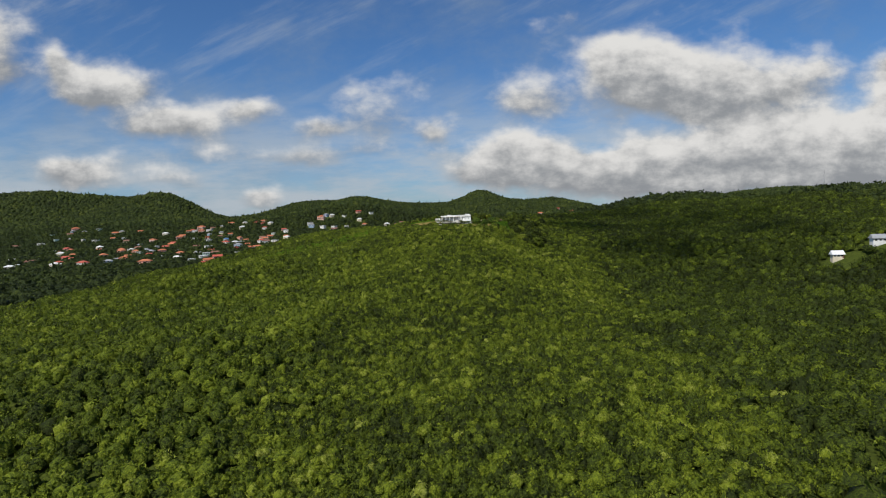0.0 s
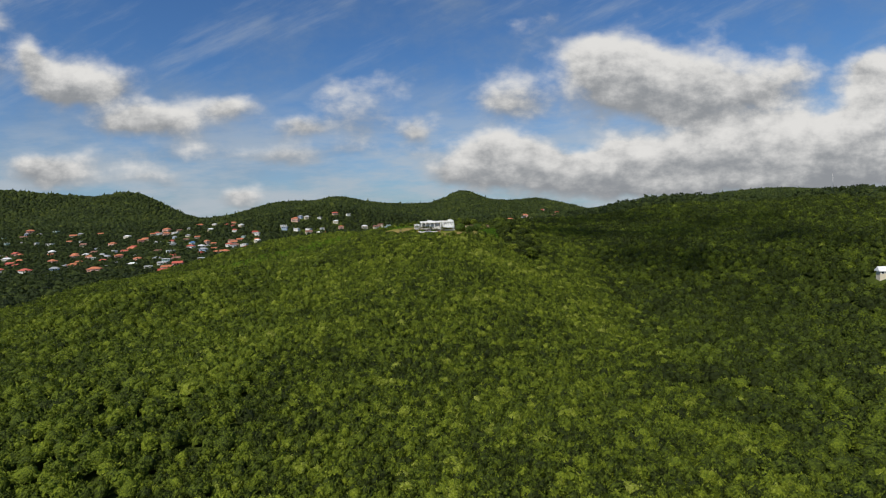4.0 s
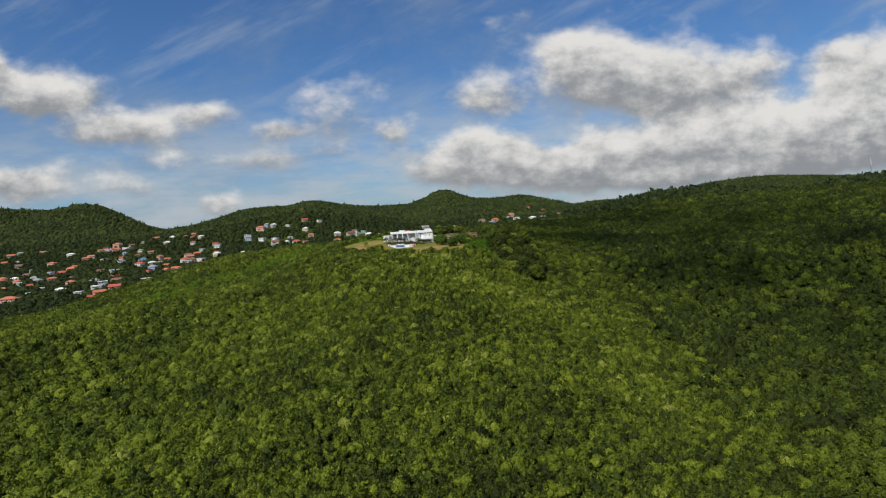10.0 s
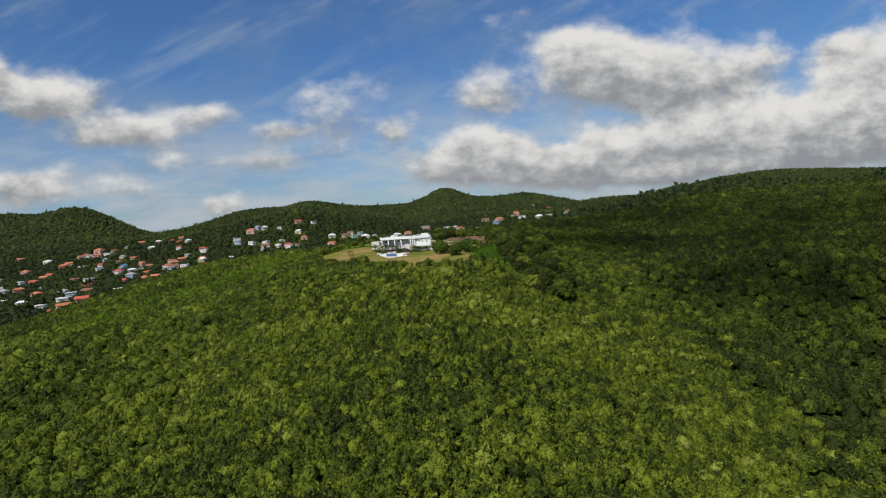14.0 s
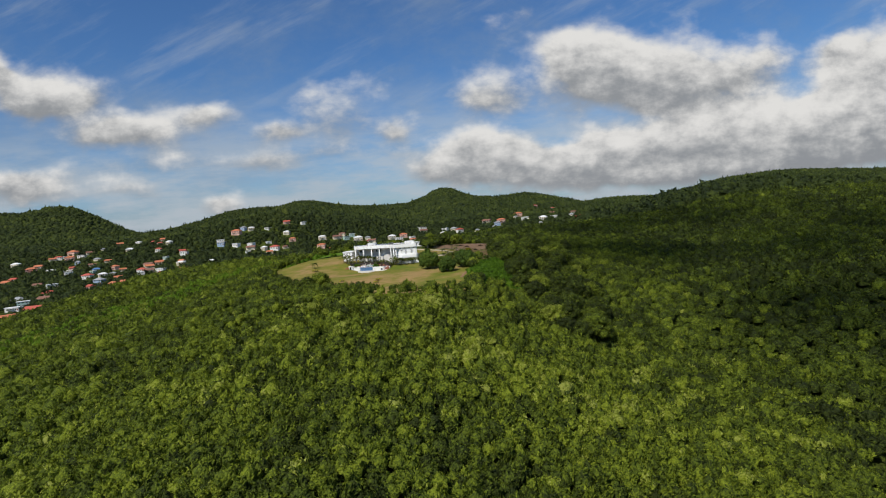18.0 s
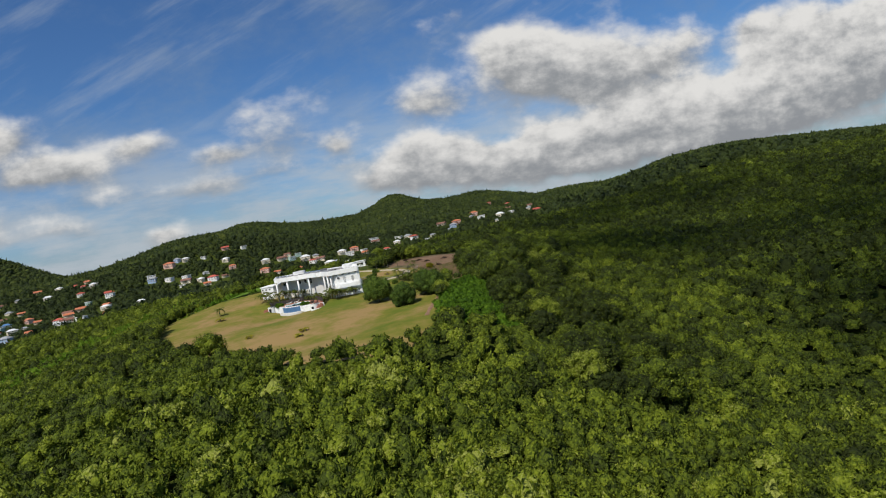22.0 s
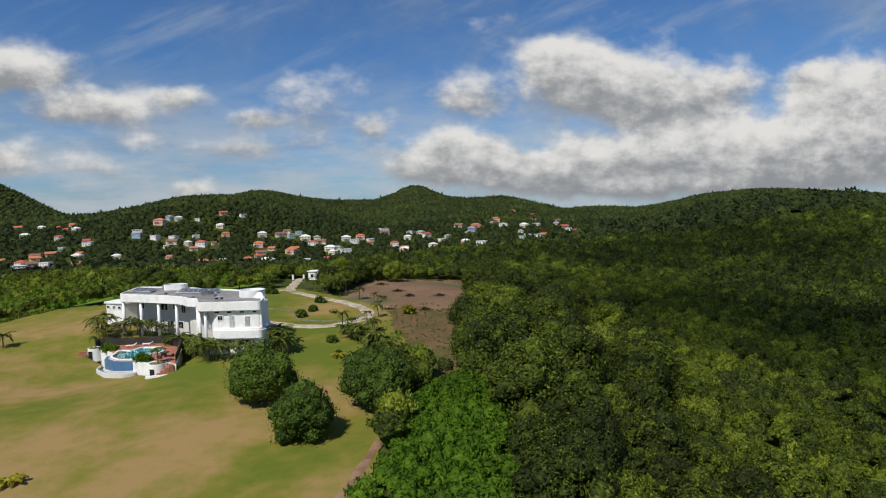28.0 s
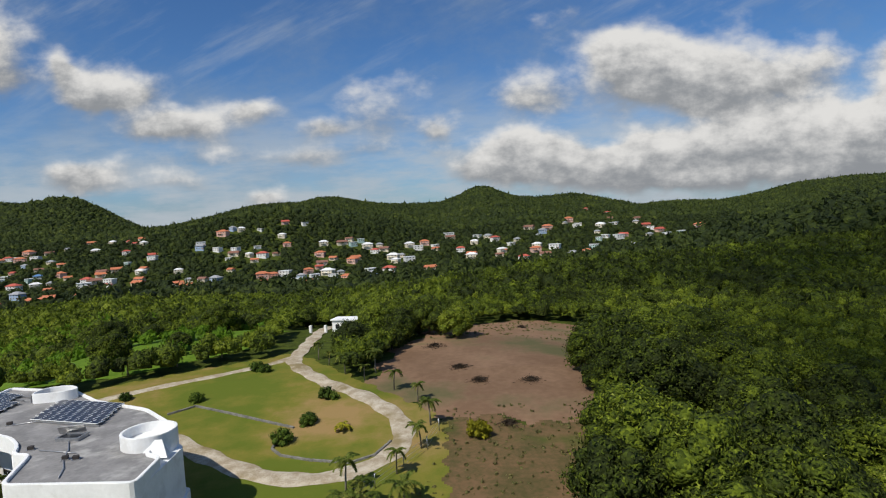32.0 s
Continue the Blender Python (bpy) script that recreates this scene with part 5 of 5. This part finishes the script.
# ---- trees and bushes ----
def leafy(rng, lobes, level, cards, size, flat=0.75, hollow=0.25, tri=False):
    """A crown of unit radius with many small leaves, for trees seen close by."""
    v0, f0 = ball(level)
    vs, fs, ts, spots, n = [], [], [], [], 0
    for k in range(lobes):
        z = 1 - (k + 0.5) / lobes * 1.6
        a, rr = k * 2.4, math.sqrt(max(0.02, 1 - z * z))
        c = np.array([rr * np.cos(a), rr * np.sin(a), z]) * (0.62 + rng.uniform(-hollow, hollow) * 0.5)
        r = rng.uniform(0.20, 0.34)
        v = v0 * (1 + rng.uniform(-0.18, 0.18, (len(v0), 1))) * r + c
        vs.append(v * np.array([1, 1, flat]))
        fs.append(f0 + n)
        ts.append(np.full(len(v), rng.uniform(0.2, 0.5)))
        n += len(v)
        spots.append((c, r))
    at = np.array([spots[i][0] for i in rng.integers(lobes, size=cards)])
    rad = np.array([spots[i][1] for i in rng.integers(lobes, size=cards)])
    d = rng.normal(size=(cards, 3))
    d[:, 2] = d[:, 2] * 0.8 + 0.25
    d /= np.linalg.norm(d, axis=1)[:, None]
    p = (at + d * (rad * rng.uniform(0.95, 1.35, cards))[:, None]) * np.array([1, 1, flat])
    s = np.cross(d, rng.normal(size=(cards, 3)))
    s /= np.linalg.norm(s, axis=1)[:, None]
    e = np.cross(s, d) + d * rng.uniform(-0.3, 0.5, (cards, 1))
    w, h = size * rng.uniform(0.5, 1.1, (cards, 1)), size * rng.uniform(0.8, 1.6, (cards, 1))
    if tri:
        w, h = w * 1.25, h * 1.25
        card = np.stack([p - s * w * 0.5, p + s * w * 0.5 + e * h * 0.2, p + e * h], 1).reshape(-1, 3)
        fs.append(np.arange(cards)[:, None] * 3 + n + np.array([[0, 1, 2]]))
    else:
        card = np.stack([p, p + s * w * 0.5 + e * h * 0.45, p + e * h, p - s * w * 0.5 + e * h * 0.45], 1).reshape(-1, 3)
        i = np.arange(cards)[:, None] * 4 + n
        fs += [i + np.array([[0, 1, 2]]), i + np.array([[0, 2, 3]])]
    vs.append(card)
    ts.append(np.repeat(rng.uniform(0.2, 0.75, cards), 3 if tri else 4))
    return np.concatenate(vs), np.concatenate(fs), np.concatenate(ts)


def tree(name, height, spread, leaf, label, category, group, seed, lobes=26, cards=1500, size=0.11, flat=0.8, limbs=3, tone=0.0):
    g = np.random.default_rng(seed)
    ob = thing(name, (0, 0, 0), label, category, group)
    base = max(0.3, height - spread * flat * 1.15)
    lean = g.uniform(-0.3, 0.3, 2)
    part("trunk", tube([(0, 0, -0.5), (lean[0] * 0.5, lean[1] * 0.5, base * 0.5), (lean[0], lean[1], base)], [0.07 * spread, 0.05 * spread, 0.04 * spread], 9), BARK, ob)
    for k in range(limbs):
        a = 6.28 * k / limbs + g.uniform(-0.3, 0.3)
        out = spread * 0.55
        part("limb", tube([(lean[0], lean[1], base * 0.75), (out * 0.5 * math.cos(a), out * 0.5 * math.sin(a), base + spread * 0.1), (out * math.cos(a), out * math.sin(a), base + spread * 0.35)], [0.032 * spread, 0.022 * spread, 0.01 * spread], 6), BARK, ob)
    v, f, t = leafy(g, lobes, 1, cards, size, flat, 0.25, cards < 4000)
    v = v * spread + np.array([lean[0], lean[1], base + spread * flat * 0.2])
    part("crown", mesh_of("crown", v, f, [leaf], True, t + tone), leaf, ob)
    return ob


set_out(tree("mango_tree", 7.4, 4.6, MANGO_LEAF, "large round dark green mango tree on the lawn", "tree", "lawn trees", 21, 40, 8000, 0.05, 0.95), [(25.4, 539.0)], 7, 0.0, 1, 1)
set_out(tree("mango_tree", 6.0, 3.9, MANGO_LEAF, "dense round green tree on the lawn with shade beneath", "tree", "lawn trees", 22, 36, 7000, 0.055, 0.95, tone=0.12), [(31.4, 528.2)], 8, 0.0, 1, 1)
set_out(tree("mango_tree", 7.2, 5.0, MANGO_LEAF, "broad dark green tree at the lawn's edge", "tree", "lawn trees", 23, 42, 8000, 0.05, 0.85), [(39.6, 536.0)], 9, 0.0, 1, 1)
set_out(tree("yard_tree", 4.4, 2.6, MANGO_LEAF, "small grey-green tree beside the red bank", "tree", "lawn trees", 24, 16, 1800, 0.09, 0.9, tone=0.08), [(40.8, 526.2)], 10, 0.0, 0.6, 0.8)
set_out(tree("yard_bush", 1.7, 1.3, MANGO_LEAF, "rounded dark green bush on the grass", "bush", "garden bushes", 25, 12, 900, 0.12, 0.9, 3), [(25.4, 589.1), (26.0, 590.0), (8.4, 598.3), (14.1, 610.6), (12.6, 611.0), (-2.0, 600.7), (26.3, 597.8), (27.4, 596.8), (24.2, 584.9), (31.6, 565.3), (33.1, 558.3), (36.3, 556.3), (22.1, 567.6)], 11, 0.0, 0.6, 1.1)
set_out(tree("yellow_bush", 2.6, 2.0, YELLOW_LEAF, "bright yellow-green bush at the garden's edge", "bush", "garden bushes", 26, 12, 700, 0.16, 0.8, 3, -0.3), [(40.4, 550.6), (45.6, 583.7)], 12, 0.0, 0.7, 0.9)
set_out(tree("planter_bush", 1.3, 1.1, VINE_LEAF, "bright green shrub by the pool", "bush", "pool shrubs", 27, 10, 420, 0.2, 0.8, 3), [(2.4, 560.2), (-6.4, 569.4), (-5.5, 568.9), (3.5, 559.6)], 13, 0.0, 0.8, 1.1)
for ob in [o for o in scene.objects if o.name.startswith("planter_bush")]:
    ob.location.z = 91.4

KINDS = [
    tree("forest_tree", 6.0, 3.9, LEAF, "leafy green forest tree at the edge of the grounds", "tree", "forest edge trees", 31, 20, 3900, 0.054, 0.85, tone=-0.18),
    tree("forest_tree", 5.0, 3.3, LEAF, "dark green spreading forest tree", "tree", "forest edge trees", 32, 19, 3900, 0.058, 0.8, tone=-0.3),
    tree("forest_tree", 5.6, 3.6, LEAF, "yellow-green forest tree in full leaf", "tree", "forest edge trees", 33, 20, 3900, 0.054, 0.9, tone=0.06),
    tree("forest_tree", 7.0, 4.3, LEAF, "tall airy green forest tree", "tree", "forest edge trees", 34, 21, 3900, 0.051, 0.95, tone=-0.16),
    tree("pale_tree", 5.4, 3.0, LEAF, "silvery grey-green flowering forest tree", "tree", "forest edge trees", 35, 19, 3900, 0.058, 0.85, tone=0.25),
]
g = np.random.default_rng(77)
xs, ys = scatter(g, 44, 112, 464, 642, 5.6)
ok = inside(BELT, xs, ys) & ~inside(GAP, xs, ys)
spots = list(zip(xs[ok], ys[ok]))
xs, ys = scatter(g, 20, 40, 612, 648, 4.6)
CLUMP = [(25, 618), (28, 612), (31, 610), (34, 620), (40, 632), (40, 640), (30, 632)]
ok = inside(CLUMP, xs, ys)
spots += list(zip(xs[ok], ys[ok]))
spots += [(-14.0, 618.0), (-6.0, 626.0), (0.0, 650.0), (-22.0, 632.0), (-34.0, 648.0), (-9.0, 652.0), (9.0, 664.0), (-46.0, 640.0), (-28.0, 660.0), (-60.0, 650.0), (-44.0, 662.0), (-14.0, 662.0), (66.4, 612.0), (62.6, 604.0), (44.0, 629.6), (-18.0, 508.0), (-14.0, 512.0), (-30.0, 530.0)]
for k, (px, py) in enumerate(spots):
    kind = KINDS[int(g.choice(5, p=[0.3, 0.4, 0.1, 0.16, 0.04]))] if k >= 5 else KINDS[k]
    m = grounded(px, py, g.uniform(0, 360), g.uniform(0.7, 1.5) * (1.0 if py < 600 or px > 45 else 0.8), 0.0)
    if k < 5:
        kind.matrix_basis = m
    else:
        ob = copy_thing(kind, m)
        ob.scale = m.to_scale()


# ---- the town ----
def paint(name, c, rough=0.8):
    return mottled(name, tuple(v * 0.88 for v in c), c, 0.3, rough)


ROOFS = [paint("orange_roof", (0.50, 0.165, 0.075)), paint("red_roof", (0.46, 0.095, 0.060)), paint("grey_roof", (0.30, 0.31, 0.32)), paint("white_roof", (0.74, 0.74, 0.73)), paint("brown_roof", (0.22, 0.105, 0.07)), paint("blue_roof", (0.10, 0.22, 0.42))]
WALLS = [paint("cream_wall", (0.68, 0.60, 0.45)), paint("white_wall", (0.74, 0.73, 0.70)), paint("pink_wall", (0.66, 0.42, 0.34)), paint("blue_wall", (0.30, 0.40, 0.55)), paint("green_wall", (0.36, 0.50, 0.46))]
ROOF_WORDS, WALL_WORDS = ("orange", "red", "grey", "white", "brown", "blue"), ("cream", "white", "pink", "pale blue", "pale green")


def hip(w, d, h, rise, over=0.6, ridge=0.5):
    bm = bmesh.new()
    w, d = w / 2 + over, d / 2 + over
    e = [bm.verts.new(p) for p in ((-w, -d, h), (w, -d, h), (w, d, h), (-w, d, h))]
    lo = [bm.verts.new((v.co.x, v.co.y, h - 0.2)) for v in e]
    r = [bm.verts.new((-w * ridge, 0, h + rise)), bm.verts.new((w * ridge, 0, h + rise))]
    for f in ((e[0], e[1], r[1], r[0]), (e[1], e[2], r[1]), (e[2], e[3], r[0], r[1]), (e[3], e[0], r[0])):
        bm.faces.new(f)
    for i in range(4):
        j = (i + 1) % 4
        bm.faces.new((lo[i], lo[j], e[j], e[i]))
    bm.faces.new(lo[::-1])
    return bm


def town_house(k, w, d, h, roof, wall, flat, porch):
    """A house of one or two storeys on a sunk base, with hipped, gabled or flat roof, windows and a door."""
    label = f"{'two' if h > 4 else 'one'}-storey {WALL_WORDS[wall]} house with {'flat ' if flat else ''}{ROOF_WORDS[roof]} roof among trees"
    ob = thing("town_house", (0, 0, 0), label, "house", "town houses")
    part("wall", block((w, d, h + 4), (0, 0, h / 2 - 2), 0, 0.03), WALLS[wall], ob)
    if flat:
        part("roof", block((w + 0.9, d + 0.9, 0.4), (0, 0, h + 0.18), 0, 0.05), ROOFS[roof], ob)
    else:
        part("roof", hip(w, d, h, 1.9 + 0.12 * d, 0.7, 0.35 if k % 2 else 0.92), ROOFS[roof], ob)
    for s in range(3 if h > 8 else 2 if h > 4 else 1):
        z = 1.5 + 2.8 * s
        for i in range(3):
            px = (i - 1) * w * 0.3
            win = part("window", block((1.5, 0.12, 1.3), (px, -d / 2 - 0.02, z)), WALLS[1], ob)
            part("pane", block((1.2, 0.06, 1.05), (px, -d / 2 - 0.07, z)), GLASS, win)
    part("door", block((1.0, 0.12, 2.0), (w * 0.43, -d / 2 - 0.03, 1.0)), ROOFS[4], ob)
    if porch:
        part("porch_roof", block((w * 0.5, 2.4, 0.15), (-w * 0.1, -d / 2 - 1.2, 2.7), 0, 0.03), ROOFS[roof], ob)
        for px in (-w * 0.33, w * 0.13):
            part("porch_post", block((0.2, 0.2, 2.7), (px, -d / 2 - 2.2, 1.35)), WALLS[1], ob)
    return ob


SORTS = [(11, 8, 3.2, 0, 0, False, True), (12, 9, 5.8, 1, 1, False, False), (10, 8, 3.2, 3, 1, True, True), (13, 9, 5.9, 0, 2, False, True), (11, 9, 5.8, 3, 1, True, False), (9, 7, 3.0, 2, 0, False, False),
         (12, 8, 3.2, 4, 0, False, True), (10, 8, 5.6, 2, 3, False, False), (11, 8, 3.2, 1, 2, False, True), (10, 8, 3.2, 5, 1, False, False), (9, 8, 5.6, 3, 4, True, False), (12, 9, 5.8, 3, 0, False, True)]
MODELS = [town_house(k, *s) for k, s in enumerate(SORTS)]
g = random.Random(8)
for k, (px, py) in enumerate(TOWN):
    kind = MODELS[k] if k < len(MODELS) else MODELS[g.choice((0, 0, 0, 1, 2, 2, 3, 3, 4, 5, 5, 6, 6, 7, 8, 8, 4, 10, 11, 11))]
    size = g.uniform(0.7, 1.08)
    m = pose(px, py, float(land(px, py)) + 1.2, 0, 0, g.uniform(-40, 40)) @ Matrix.Diagonal((size * 1.2, size, size * 0.88, 1))
    if k < len(MODELS):
        kind.matrix_basis = m
    else:
        ob = copy_thing(kind, m)
        ob.scale = m.to_scale()


for px, py, spec in ((-183, 955, (19, 12, 9.2, 3, 1, True, False)), (-219, 938, (20, 12, 3.8, 0, 0, False, True)), (57.7, 1153, (21, 13, 4.2, 1, 0, False, False)), (249, 373, (6.5, 4.5, 2.4, 3, 0, False, False)), (273, 369, (8, 5.5, 2.6, 2, 1, False, False))):
    town_house(20, *spec).matrix_basis = pose(px, py, float(land(px, py)) + 1.4, 0, 0, -14)
mast = thing("radio_mast", (471, 725, float(land(471, 725))), "slim grey lattice radio mast on the wooded ridge", "mast")
for k in range(3):
    a = 2.094 * k
    part("leg", tube([(1.2 * math.cos(a), 1.2 * math.sin(a), -1), (0.25 * math.cos(a), 0.25 * math.sin(a), 25)], [0.14, 0.08], 6), STEEL, mast)
for j in range(8):
    w = 1.1 - 0.11 * j
    part("brace", prism(ring(0, 0, w, 3), 2 + 2.9 * j, 2.15 + 2.9 * j, ring(0, 0, w - 0.12, 3)), STEEL, mast)
part("aerial", tube([(0, 0, 24), (0, 0, 28)], [0.06, 0.04], 6), STEEL, mast)


# ---- a passing cloud over the hillside, its shade lying on the slope ----
cv, cf, n = [], [], 0
v0, f0 = ball(3)
f0 = f0[v0[f0][:, :, 2].mean(1) > -0.02]
g = np.random.default_rng(3)
for k in range(40):
    a, d = g.uniform(0, 6.283), g.uniform(0, 1) ** 0.6
    c = np.array([d * 118 * math.cos(a), d * 170 * math.sin(a), g.uniform(-6, 14)])
    cv.append(v0 * (1 + g.uniform(-0.08, 0.08, (len(v0), 1))) * g.uniform(24, 44) * np.array([1, 1, 0.4]) + c)
    cf.append(f0 + n)
    n += len(v0)
v1, f1 = ball(2)
f1 = f1[v1[f1][:, :, 2].mean(1) > -0.02]
for k in range(80):
    a, d = g.uniform(0, 6.283), 0.55 + abs(g.normal(0, 0.34))
    c = np.array([d * 145 * math.cos(a), d * 210 * math.sin(a), g.uniform(-6, 14)])
    cv.append(v1 * (1 + g.uniform(-0.2, 0.2, (len(v1), 1))) * g.uniform(8, 22) * np.array([1, 1, 0.5]) + c)
    cf.append(f1 + n)
    n += len(v1)
# thin vapour lets part of the sun through
VAPOUR = mottled("cloud_vapour", (0.85, 0.85, 0.87), (0.9, 0.9, 0.9), 0.01, 1.0)
VAPOUR.node_tree.nodes["Principled BSDF"].inputs["Alpha"].default_value = 0.2
over = Vector((215, 600, 85)) + SUN_FROM * 760
cloud = tagged(new("cloud", mesh_of("cloud", np.concatenate(cv), np.concatenate(cf), [VAPOUR], True)), "white cumulus cloud drifting high over the hillside", "cloud", kind="structure")
cloud.location = over
